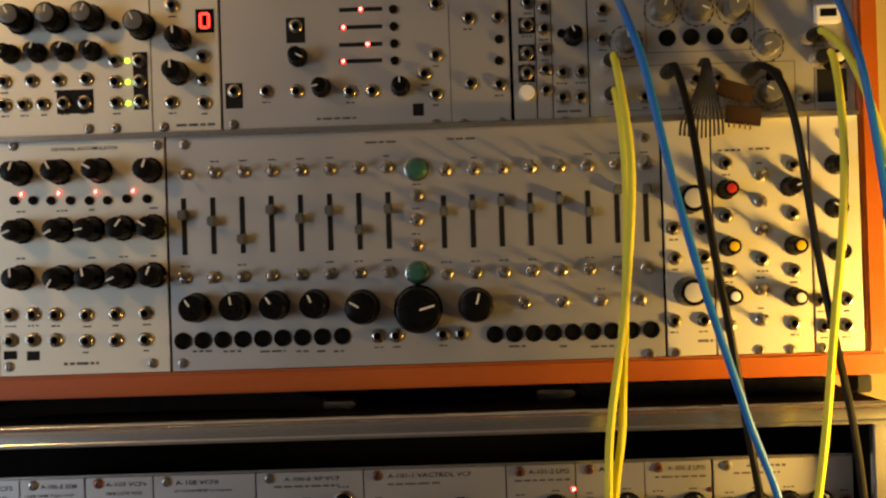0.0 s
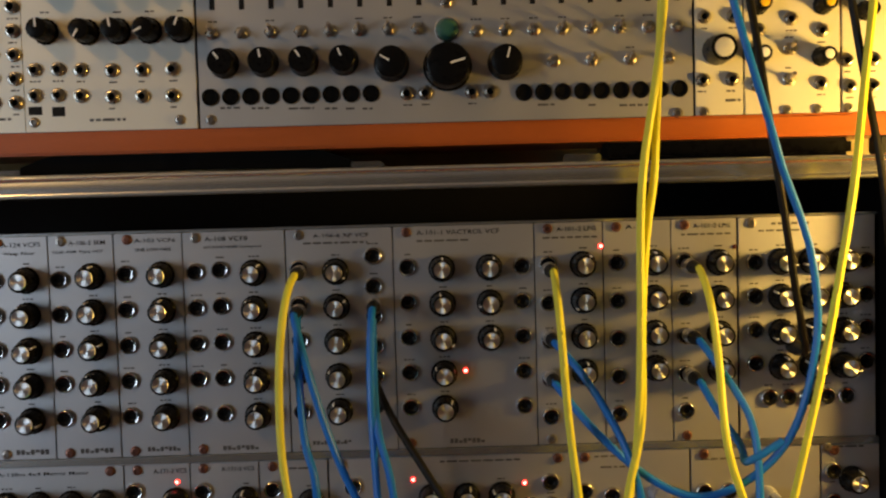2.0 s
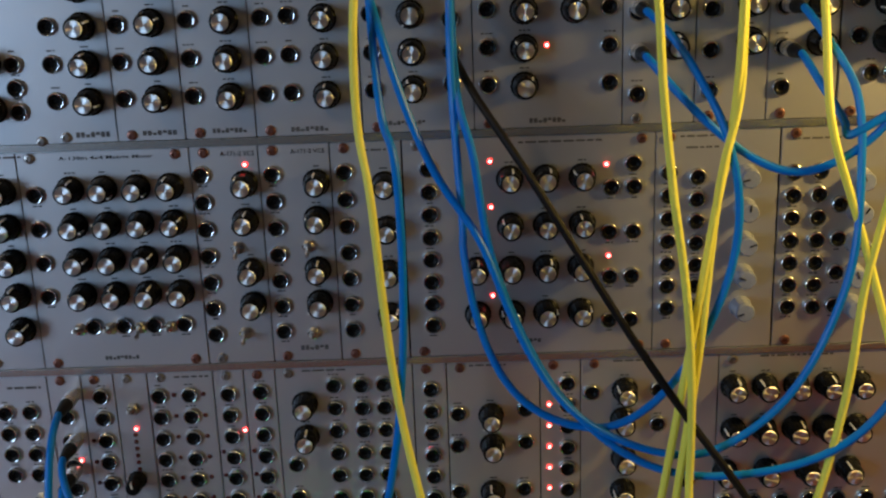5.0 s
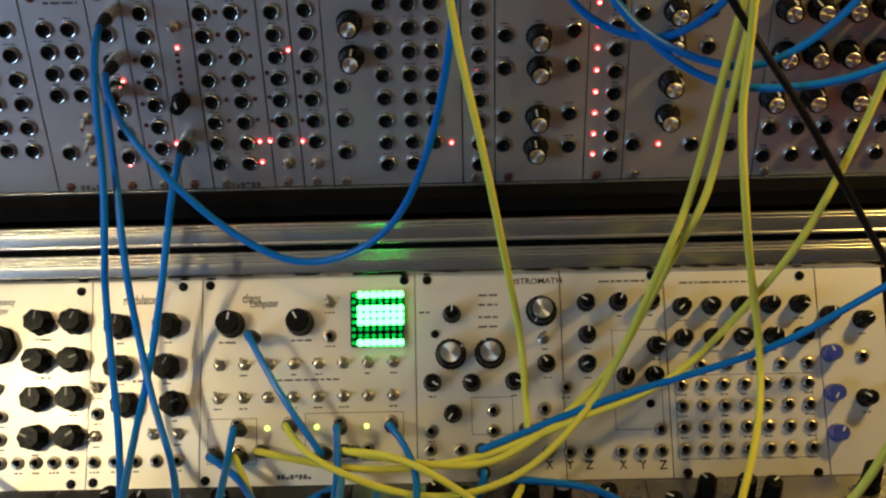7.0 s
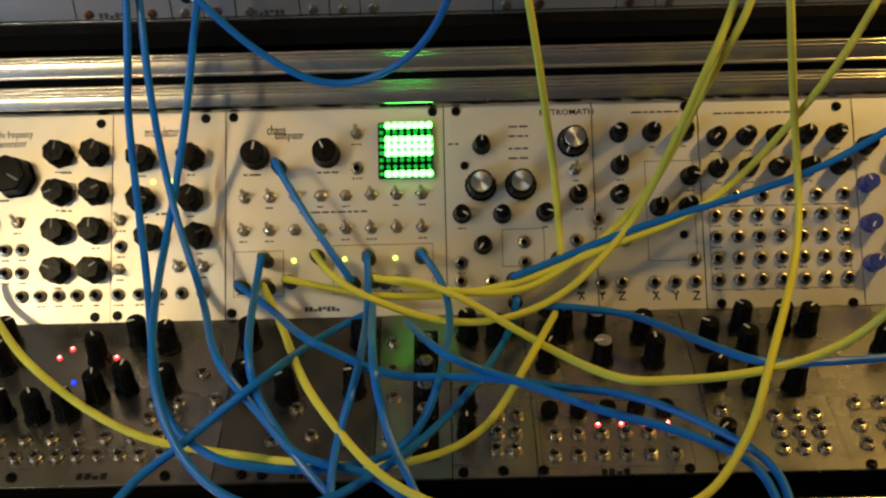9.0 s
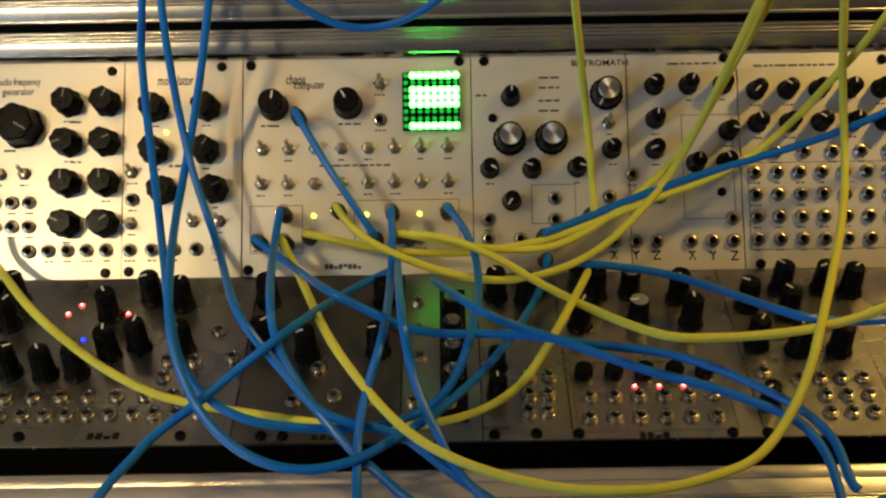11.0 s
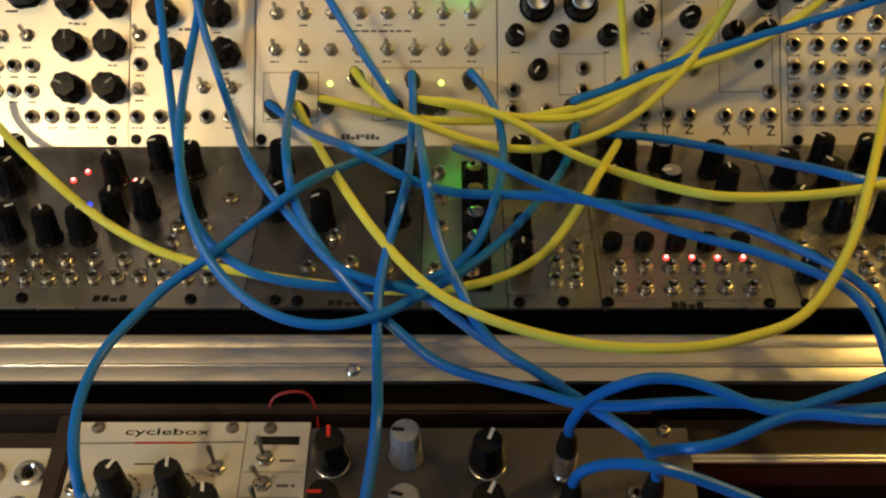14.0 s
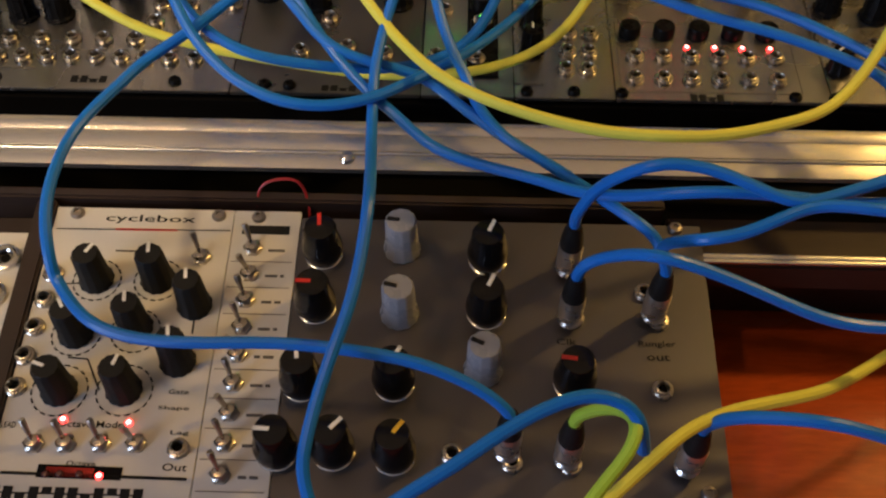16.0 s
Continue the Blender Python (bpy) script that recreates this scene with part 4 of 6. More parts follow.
m = module("D", -127.0, 96.0, "grey", "wide grey mixer panel with sixteen knobs")
text(m, 23.6, 123.7, 52.7, 2.1, "A-138m 4x4 Matrix Mixer")
put(m, "kd", 28.3, 107.2, 84.5, 44.9, 4, 4)
put(m, "jb", 8.2, 104.6, 8.2, 44.6, 1, 4)
put(m, "jb", 31.8, 25.3, 84.5, 25.3, 4, 1)
put(m, "sw", 23.3, 23.9, 76.2, 23.9, 4, 1)
logo(m, 35.7, 4.4, 56.0, 6.6)

m = module("D", -30.3, 37.5, "grey", "grey panel with a red light and knobs")
text(m, 16.8, 122.9, 19.1, 2.9, "A-171-2 VCS")
put(m, "jb", 5.4, 112.9, 5.4, 18.3, 1, 7)
put(m, "kd", 29.2, 107.2)
put(m, "kd", 28.2, 85.9)
put(m, "kd", 28.8, 56.3)
put(m, "kd", 28.6, 36.1)
put(m, "led_r", 30.2, 117.9)
put(m, "sw", 22.1, 69.9)
put(m, "sw", 22.4, 18.4)

m = module("D", 7.8, 39.1, "grey", "grey panel with jacks and knobs")
text(m, 17.8, 123.2, 19.0, 2.6, "A-171-2 VCS")
put(m, "jb", 7.0, 111.9, 7.0, 18.8, 1, 7)
put(m, "kd", 31.4, 106.6)
put(m, "kd", 30.3, 85.6)
put(m, "kd", 29.0, 55.8)
put(m, "kd", 28.9, 35.9)
put(m, "sw", 24.4, 69.6)
put(m, "sw", 24.1, 17.1)
logo(m, 15.8, 6.4, 32.5, 9.4)

m = module("D", 47.6, 39.1, "grey", "grey panel with a jack column and knobs")
bar(m, 17.1, 123.1, 31.2, 124.5)
put(m, "jb", 7.3, 111.9, 7.3, 18.5, 1, 7)
put(m, "kd", 29.5, 104.1, 29.5, 26.9, 1, 4)

m = module("D", 87.7, 140.2, "grey", "wide grey sequencer panel with red lights")
bar(m, 64.2, 124.7, 110.8, 125.7)
put(m, "jb", 13.8, 112.0, 13.8, 19.5, 1, 8)
put(m, "kd", 59.2, 105.0, 99.7, 77.9, 3, 2)
put(m, "kd", 39.6, 52.6, 98.8, 25.7, 4, 2)
put(m, "led_r", 48.5, 115.1, 48.5, 36.4, 1, 4)
put(m, "led_r", 114.8, 58.1)
put(m, "led_r", 113.2, 111.4)
put(m, "jb", 128.2, 111.6)
put(m, "jb", 115.9, 98.3, 128.5, 98.3, 2, 1)
put(m, "jb", 114.8, 72.4, 128.2, 72.4, 2, 1)
put(m, "jb", 115.3, 45.9, 127.6, 45.9, 2, 1)
put(m, "jb", 115.2, 19.4, 127.3, 19.4, 2, 1)
logo(m, 61.7, 6.7, 76.5, 9.0)

m = module("D", 228.5, 68.4, "grey", "grey panel with jack columns and white knobs")
bar(m, 13.3, 124.9, 33.4, 126.2)
bar(m, 16.7, 118.5, 36.8, 119.8)
put(m, "jb", 7.2, 105.5, 7.2, 25.6, 1, 7)
put(m, "jb", 23.2, 102.5, 23.2, 25.8, 1, 7)
put(m, "kw", 50.3, 102.9, 50.3, 24.8, 1, 5)

m = module("D", 298.0, 75.2, "grey", "grey panel with jack columns and white knobs")
bar(m, 6.0, 121.7, 36.6, 122.6)
put(m, "jb", 7.3, 103.2, 7.3, 24.0, 1, 7)
put(m, "jb", 21.9, 103.4, 21.9, 23.5, 1, 7)
put(m, "jb", 34.1, 83.9, 34.1, 23.9, 1, 4)
put(m, "kw", 44.2, 99.0, 44.2, 24.0, 1, 5)

m = module("D", 374.2, 33.9, "grey", "grey panel with a silver capped knob")
put(m, "jb", 6.6, 113.2, 6.6, 77.1, 1, 3)
put(m, "kd", 17.4, 108.3)
put(m, "kd", 16.1, 81.1)
put(m, "scr", 3.4, 127.3)
bar(m, 6.7, 126.6, 26.6, 128.0)

m = module("E", -232.1, 65.4, "grey", "grey panel with jack sockets")
put(m, "jb", 55.5, 106.7, 55.5, 28.9, 1, 6)
put(m, "jb", 39.9, 107.1, 39.9, 29.4, 1, 6)

m = module("E", -166.0, 37.8, "grey", "grey panel with jack sockets and switches")
bar(m, 14.2, 120.1, 34.2, 123.1)
put(m, "jb", 11.9, 106.1, 26.4, 65.2, 2, 4)
put(m, "jb", 12.1, 27.0)
put(m, "sw", 25.7, 49.2, 25.7, 21.4, 1, 3)
logo(m, 13.6, 0.4, 30.3, 4.1)

m = module("E", -127.5, 19.3, "grey", "narrow grey panel with blue cables plugged in")
put(m, "jb", 9.5, 102.4, 9.5, 23.2, 1, 6)
put(m, "led_r", 14.0, 73.3)
put(m, "led_r", 9.1, 17.9)

m = module("E", -107.5, 18.6, "grey", "narrow grey panel with a jack column")
put(m, "jb", 10.7, 114.8, 10.7, 14.4, 1, 8)
put(m, "led_o", 3.0, 86.0, 3.0, 16.0, 1, 6)
put(m, "led_r", 19.9, 31.5)

m = module("E", -88.3, 19.2, "grey", "narrow grey panel with a dark knob")
put(m, "sw", 9.9, 106.1)
put(m, "led_r", 10.0, 93.1)
put(m, "led_o", 9.1, 89.0, 9.1, 66.2, 1, 6)
put(m, "ks", 7.4, 59.8)
put(m, "jb", 7.3, 28.1)

m = module("E", -68.3, 38.1, "grey", "grey panel with two jack columns")
put(m, "jb", 5.9, 113.8, 5.9, 17.5, 1, 8)
put(m, "jb", 24.0, 114.0, 24.0, 17.0, 1, 8)
put(m, "led_o", 32.0, 114.0, 32.0, 46.0, 1, 6)
put(m, "led_o", 14.6, 114.0, 14.6, 46.0, 1, 6)
put(m, "led_r", 31.8, 31.6)
put(m, "led_r", 38.2, 31.8)
put(m, "led_r", 31.9, 17.5)
logo(m, 7.3, 0.3, 29.8, 3.7)
bar(m, 15.7, 124.4, 36.0, 126.3)

m = module("E", -29.5, 17.5, "grey", "narrow grey panel with a jack column")
put(m, "jb", 8.3, 113.7, 8.3, 31.6, 1, 7)
put(m, "led_o", 2.0, 76.0, 2.0, 45.0, 1, 3)
put(m, "led_r", 16.1, 90.1)
put(m, "sw", 9.2, 16.3)

m = module("E", -11.3, 17.9, "grey", "narrow grey panel with a jack column")
put(m, "jb", 9.2, 114.6, 9.2, 31.0, 1, 7)
put(m, "led_o", 2.2, 76.0, 2.2, 45.0, 1, 3)
put(m, "led_r", 1.1, 31.2)
put(m, "sw", 8.7, 15.8)

m = module("E", 7.2, 80.3, "grey", "grey panel with three jack columns")
bar(m, 15.6, 125.8, 42.4, 127.5)
put(m, "kd", 16.3, 106.1)
put(m, "kd", 16.1, 84.8)
put(m, "jb", 8.7, 66.5, 8.7, 23.3, 1, 3)
put(m, "jb", 34.2, 117.3, 34.2, 14.5, 1, 8)
put(m, "jb", 50.2, 116.8, 50.2, 14.8, 1, 8)
put(m, "jb", 63.5, 117.1, 63.5, 29.0, 1, 7)
put(m, "led_r", 74.0, 27.8)

m = module("E", 88.2, 19.2, "grey", "narrow grey panel with a jack column")
put(m, "jb", 10.0, 112.7, 10.0, 12.9, 1, 8)
put(m, "led_r", 8.7, 73.3)

m = module("E", 108.1, 54.2, "grey", "grey panel with dark knobs and jacks")
bar(m, 13.1, 125.8, 34.7, 127.3)
put(m, "jb", 5.8, 96.4)
put(m, "jb", 5.3, 75.8)
put(m, "jb", 5.0, 45.0)
put(m, "jb", 4.6, 25.7)
put(m, "kd", 25.4, 94.9)
put(m, "kd", 25.9, 75.3)
put(m, "kd", 25.5, 44.2)
put(m, "kd", 24.6, 23.5)
put(m, "jb", 45.8, 98.2, 45.8, 76.9, 1, 2)
put(m, "jb", 44.5, 45.8, 44.5, 24.1, 1, 2)

m = module("E", 163.0, 23.3, "grey", "narrow grey panel with a red light column")
put(m, "led_r", 5.0, 114.2, 5.0, 17.7, 1, 8)
put(m, "jb", 15.7, 113.9, 15.7, 16.6, 1, 8)

m = module("E", 187.0, 80.5, "grey", "grey panel with dark knobs")
put(m, "kd", 25.6, 108.5)
put(m, "kd", 24.6, 89.7)
put(m, "kd", 25.4, 64.4)
put(m, "kd", 25.0, 42.7)
put(m, "jb", 6.0, 107.4)
put(m, "jb", 4.9, 24.2)
put(m, "led_r", 21.0, 23.7)
put(m, "jb", 45.5, 108.0)
put(m, "jb", 45.4, 85.9)
put(m, "jb", 40.9, 23.1)
put(m, "jb", 64.4, 22.5)
put(m, "jb", 64.1, 48.0)
bar(m, 18.9, 125.8, 35.4, 127.5)

m = module("E", 268.2, 144.1, "grey", "wide grey panel with knob rows")
bar(m, 23.8, 125.8, 66.4, 128.1)
put(m, "kd", 8.4, 108.6, 82.0, 108.6, 5, 1)
put(m, "kd", 9.3, 80.6, 82.3, 80.6, 5, 1)
put(m, "kd", 5.3, 53.2, 79.5, 53.2, 4, 1)
put(m, "jb", 6.3, 32.8, 108.5, 32.8, 7, 1)
put(m, "jb", 4.6, 14.5, 108.7, 14.5, 7, 1)

m = module("F", -236.2, 89.1, "ivory", "cream panel with black fluted knobs")
text(m, 14.6, 113.2, 25.7, 5.8, "audio frequency")
text(m, 18.0, 107.3, 18.6, 5.1, "generator")
put(m, "kF", 30.3, 89.4)
put(m, "kf", 57.8, 102.9, 79.8, 31.8, 2, 4)
put(m, "j", 15.8, 44.9, 35.8, 44.9, 3, 1)
put(m, "j", 16.3, 30.9, 36.0, 30.9, 3, 1)
put(m, "j", 36.4, 16.6, 80.8, 16.6, 5, 1)
put(m, "sw", 18.4, 61.8, 32.4, 61.8, 2, 1)
bar(m, 58.1, 91.6, 64.5, 92.6)
bar(m, 58.7, 67.7, 65.2, 69.0)
bar(m, 20.1, 74.6, 28.8, 76.7)
put(m, "scr", 82.1, 122.2)
put(m, "scr", 80.5, 3.4)

m = module("F", -146.5, 68.6, "ivory", "cream panel with black fluted knobs and cables")
text(m, 19.4, 113.1, 20.9, 6.2, "modulator")
put(m, "kf", 18.0, 99.3, 48.3, 99.3, 2, 1)
put(m, "kf", 18.5, 73.8, 48.0, 73.8, 2, 1)
put(m, "kf", 23.7, 50.8, 53.3, 50.8, 2, 1)
put(m, "led_y", 24.7, 85.1)
put(m, "led_y", 36.0, 85.0)
put(m, "sw", 5.0, 61.8)
put(m, "j", 5.7, 45.6)
put(m, "sw", 5.0, 32.0)
put(m, "sw", 55.8, 32.4)
put(m, "sw", 40.9, 32.6)
put(m, "j", 4.7, 16.4, 55.7, 16.4, 5, 1)
bar(m, 26.6, 64.0, 36.3, 66.4)
put(m, "scr", 4.3, 3.9)
put(m, "scr", 56.7, 123.8)

m = module("F", -77.2, 132.8, "ivory", "cream panel with a green lit matrix display")
text(m, 25.0, 112.7, 11.3, 6.0, "chaos")
text(m, 29.8, 108.3, 17.7, 5.5, "computer")
put(m, "kb", 18.2, 99.3)
put(m, "kb", 61.4, 99.5)
matrix(m, 93.1, 83.5, 126.2, 117.6)
put(m, "sw", 79.9, 112.1)
put(m, "j", 79.7, 90.6)
put(m, "sw", 11.4, 73.9, 118.7, 73.9, 8, 1)
put(m, "sw", 10.9, 53.5, 118.8, 53.5, 8, 1)
put(m, "j", 22.8, 37.6, 117.6, 37.6, 4, 1)
put(m, "j", 8.9, 21.1, 39.0, 21.1, 3, 1)
put(m, "j", 73.9, 21.2, 103.1, 21.2, 2, 1)
put(m, "led_y", 41.2, 34.7)
put(m, "led_y", 71.7, 35.0)
put(m, "led_y", 102.3, 35.0)
bar(m, 10.6, 87.3, 21.9, 88.8)
bar(m, 55.6, 87.8, 68.5, 89.2)
bar(m, 44.4, 63.1, 85.9, 64.8)
line(m, 4.6, 13.3, 34.9, 41.0)
line(m, 64.5, 13.9, 125.2, 43.5)
logo(m, 47.5, 3.6, 69.0, 6.6)
put(m, "scr", 4.5, 124.2)
put(m, "scr", 3.6, 3.8)
put(m, "scr", 126.5, 124.9)

m = module("F", 56.2, 90.1, "ivory", "wide cream panel with three silver capped knobs")
put(m, "ks", 22.6, 102.7)
put(m, "kd2", 21.5, 77.9, 45.8, 77.9, 2, 1)
put(m, "ks", 9.7, 60.5)
put(m, "ks", 34.0, 59.9)
put(m, "ks", 60.1, 60.4)
put(m, "ks", 22.0, 41.4)
put(m, "j", 46.7, 42.8, 46.7, 30.5, 1, 2)
put(m, "j", 8.4, 31.0)
put(m, "j", 8.1, 20.0)
put(m, "j", 26.5, 19.6)
put(m, "kn", 11.9, 90.6)
bar(m, 39.5, 113.7, 51.5, 115.0)
bar(m, 39.3, 107.7, 51.3, 109.0)
bar(m, 39.1, 99.9, 51.1, 101.3)
bar(m, 38.9, 93.9, 50.9, 95.3)
bar(m, 2.2, 103.7, 8.7, 104.9)
line(m, 33.5, 28.1, 59.0, 51.1)
put(m, "scr", 7.5, 124.7)
text(m, 58.8, 120.9, 33.0, 3.7, "BISTROMATH")
put(m, "kd2", 78.3, 103.7)
put(m, "sw", 79.2, 86.6)
put(m, "ks", 80.4, 70.9)
put(m, "j", 78.3, 43.2)
put(m, "j", 80.0, 17.4)
text(m, 78.0, 6.9, 4.3, 5.4, "X")

m = module("F", 147.0, 63.9, "ivory", "cream panel with small black knobs")
bar(m, 24.0, 121.1, 52.8, 121.8)
put(m, "ks", 15.5, 108.2, 55.4, 108.2, 3, 1)
put(m, "ks", 15.4, 88.3)
put(m, "ks", 14.6, 70.3)
put(m, "ks", 57.4, 80.7)
put(m, "ks", 37.9, 62.2)
put(m, "ks", 55.5, 62.5)
put(m, "j", 1.0, 56.0)
put(m, "j", 1.8, 17.0, 13.7, 17.0, 2, 1)
put(m, "j", 33.3, 16.8, 57.8, 16.8, 3, 1)
put(m, "j", 57.7, 29.6)
put(m, "j", 16.5, 42.5)
put(m, "kn", 52.4, 45.1)
text(m, -0.3, 6.6, 4.3, 5.4, "Y")
text(m, 11.2, 6.3, 4.9, 5.4, "Z")
text(m, 31.8, 5.9, 4.6, 5.4, "X")
text(m, 43.7, 5.6, 4.6, 5.4, "Y")
text(m, 55.8, 5.4, 5.0, 5.3, "Z")
line(m, 30.6, 29.5, 60.1, 90.9)
put(m, "scr", 57.1, 124.6)

m = module("F", 211.6, 93.9, "ivory", "cream panel with a grid of jacks")
put(m, "ks", 10.0, 104.5, 82.5, 104.5, 5, 1)
put(m, "ks", 10.0, 85.0, 83.5, 85.0, 5, 1)
put(m, "j", 19.7, 68.1, 85.4, 68.1, 5, 1)
put(m, "j", 7.1, 56.1, 84.6, 17.2, 7, 4)
line(m, 3.3, 11.1, 87.6, 62.1)
bar(m, 9.5, 119.2, 57.2, 119.9)
put(m, "scr", 8.3, 3.0)
put(m, "scr", 86.9, 1.9)
put(m, "scr", 85.0, 122.4)

m = module("F", 306.2, 40.9, "ivory", "cream panel with blue knobs")
put(m, "ku", 5.1, 73.6, 5.1, 25.2, 1, 3)
put(m, "ks", 6.1, 97.3)
put(m, "ks", 26.2, 94.0)
put(m, "ks", 24.2, 46.0)
put(m, "j", 24.6, 71.6)

m = module("G", -210.9, 144.0, "pewter", "silver panel with tall knobs and coloured lights")
put(m, "kt", 12.9, 87.8)
put(m, "kt", 23.6, 51.1)
put(m, "kt", 42.8, 48.8)
put(m, "kt", 59.1, 49.3)
put(m, "kt", 72.4, 62.8)
put(m, "kt", 87.1, 69.0)
put(m, "kt", 66.2, 93.8)
put(m, "kt", 105.0, 102.4)
put(m, "kt", 87.2, 107.4)
put(m, "kt", 111.0, 66.4)
put(m, "kt", 11.5, 108.8)
put(m, "led_r", 42.3, 96.5)
put(m, "led_r", 48.1, 103.8)
put(m, "led_r", 75.5, 95.9)
put(m, "led_b", 55.6, 76.0)
put(m, "j", 26.1, 32.7, 125.8, 32.7, 8, 1)
put(m, "j", 27.5, 20.1, 126.1, 20.1, 10, 1)
put(m, "j", 104.6, 58.1)
put(m, "j", 103.9, 45.8)
put(m, "j", 117.3, 45.5)
put(m, "j", 127.9, 80.5)
put(m, "j", 138.1, 59.6)
put(m, "j", 118.1, 57.8)
bar(m, 37.6, 12.2, 58.9, 13.3)
logo(m, 74.3, 4.2, 91.0, 8.6)
put(m, "scr", 40.8, 6.7)
put(m, "scr", 119.9, 5.8)

m = module("G", -66.3, 82.2, "dark", "dark panel with tall black knobs")
put(m, "kt", 7.6, 103.9)
put(m, "kt", 8.5, 67.9)
put(m, "kt", 32.4, 61.1)
put(m, "kt", 72.0, 102.8)
put(m, "kt", 69.9, 62.6)
put(m, "j", 38.9, 50.6)
put(m, "j", 48.6, 30.5)
put(m, "j", 28.1, 27.0)
put(m, "j", 65.4, 26.4)
logo(m, 39.6, 1.6, 55.4, 5.3)
put(m, "scr", 14.8, 4.9)
put(m, "scr", 25.5, 4.7)

m = module("G", 16.5, 39.9, "mirror", "polished narrow panel with pale topped knobs")
child("black_strip", box_mesh((0.0195, 0.012, 0.00005), (0.0335, 0.112, 0.0012), BLACK, 0.0003), m, None, "glossy black strip")
put(m, "ko", 26.3, 97.5, 26.3, 41.4, 1, 4)
put(m, "j", 7.5, 102.5)
put(m, "j", 8.1, 79.6)
put(m, "j", 8.9, 58.0)
put(m, "j", 6.0, 26.0)
put(m, "j", 23.8, 23.8)

m = module("G", 57.0, 43.2, "nickel", "silver panel with black knobs and sockets")
put(m, "kt", 10.1, 106.5)
put(m, "kt", 26.6, 101.5)
put(m, "ks", 8.3, 49.1)
put(m, "ks", 7.9, 29.2)
put(m, "j", 24.8, 42.6, 34.7, 42.6, 2, 1)
put(m, "j", 23.8, 30.0, 33.4, 30.0, 2, 1)
put(m, "j", 22.8, 18.2, 32.3, 18.2, 2, 1)
bar(m, 0.4, 7.5, 12.6, 9.2)
put(m, "scr", 5.3, 3.5)
put(m, "scr", 25.6, 3.9)

m = module("G", 100.7, 92.4, "nickel", "silver panel with red lights and sockets")
put(m, "kp", 40.9, 107.6)
put(m, "kp", 41.9, 83.0)
put(m, "kt", 67.0, 102.4)
put(m, "kt", 70.6, 81.6)
put(m, "kt", 10.9, 80.4)
put(m, "kt", 21.6, 105.5)
put(m, "kq", 8.8, 43.6, 70.7, 43.6, 5, 1)
put(m, "led_r", 33.9, 34.6, 71.0, 34.6, 4, 1)
put(m, "j", 10.2, 27.6, 72.3, 27.6, 6, 1)
put(m, "j", 8.9, 13.2, 71.4, 13.2, 6, 1)
line(m, 2.4, 4.9, 80.8, 52.6)
logo(m, 31.9, -0.1, 47.2, 4.0)
put(m, "scr", 2.6, 3.6)
put(m, "scr", 77.1, 2.8)

m = module("G", 193.7, 66.7, "nickel", "silver panel with tall black knobs")
put(m, "kt", 10.5, 94.7)
put(m, "kt", 32.3, 108.5)
put(m, "kt", 55.3, 108.1)
put(m, "kt", 31.3, 87.4)
put(m, "kt", 8.9, 63.5)
put(m, "kt", 29.4, 59.0)
put(m, "kt", 51.0, 58.6)
put(m, "kt", 69.9, 105.5)
put(m, "j", 8.0, 42.8)
put(m, "j", 25.0, 37.9, 57.3, 37.9, 4, 1)
put(m, "j", 35.5, 26.0, 56.8, 26.0, 3, 1)
put(m, "j", 34.8, 14.3, 56.1, 14.3, 3, 1)
put(m, "ks", 5.9, 21.3)
put(m, "scr", 1.1, 2.5)

m = module("G", 260.5, 87.7, "nickel", "silver panel with rows of jack sockets")
put(m, "j", 13.8, 45.5, 52.9, 45.5, 4, 1)
put(m, "j", 11.9, 29.5, 50.3, 29.5, 4, 1)
put(m, "j", 12.0, 16.3, 48.6, 16.3, 4, 1)
put(m, "kt", 41.8, 87.5)
put(m, "kt", 67.2, 86.7)
put(m, "kt", 64.3, 116.2)
put(m, "scr", 9.7, 2.8)

m = module("H", -124.9, 67.4, "white", "white panel with black knobs and switches", -5.5)
put(m, "kh", 17.6, 91.9)
put(m, "kh", 41.6, 92.5)
put(m, "kh", 57.7, 81.3)
put(m, "kh", 14.5, 67.6)
put(m, "kh", 36.6, 70.7)
put(m, "kh", 55.1, 56.6)
put(m, "kh", 13.2, 43.7)
put(m, "kh", 37.1, 44.4)
put(m, "sw", 8.7, 22.2)
put(m, "sw", 20.2, 22.5)
put(m, "sw", 32.6, 22.9)
put(m, "sw", 45.3, 23.2)
put(m, "led_r", 17.2, 32.0)
put(m, "led_r", 41.2, 31.3)
put(m, "led_r", 34.4, 10.7)
put(m, "led_o", 15.3, 11.0)
put(m, "led_o", 20.3, 11.2)
put(m, "led_o", 27.2, 11.3)
put(m, "sw", 57.1, 103.5)
put(m, "j", -0.7, 82.3)
put(m, "j", -1.8, 69.7)
put(m, "j", -2.6, 57.4)
put(m, "j", -3.2, 44.4)
put(m, "j", -0.0, 94.0)
put(m, "j", 60.8, 21.5)
ring(m, 17.6, 91.9, 9)
ring(m, 41.6, 92.5, 9)
ring(m, 14.5, 67.6, 9)
ring(m, 36.8, 69.5, 9)
ring(m, 13.2, 43.7, 10)
ring(m, 37.1, 44.4, 10)
stroke(m, -3.7, 115.9, 66.8, 116.7, .5, INK)
stroke(m, 20.4, 116.2, 45.6, 116.3, 1.0, REDP)
stroke(m, 22.3, 105.8, 31.4, 105.8, .7, INK)
stroke(m, 13.0, 90.4, 4.3, 89.7, .7, INK)
stroke(m, 58.3, 77.5, 58.5, 68.8, .7, INK)
stroke(m, 13.4, 57.4, 21.0, 56.9, .7, INK)
stroke(m, 21.0, 56.9, 27.8, 44.1, .7, INK)
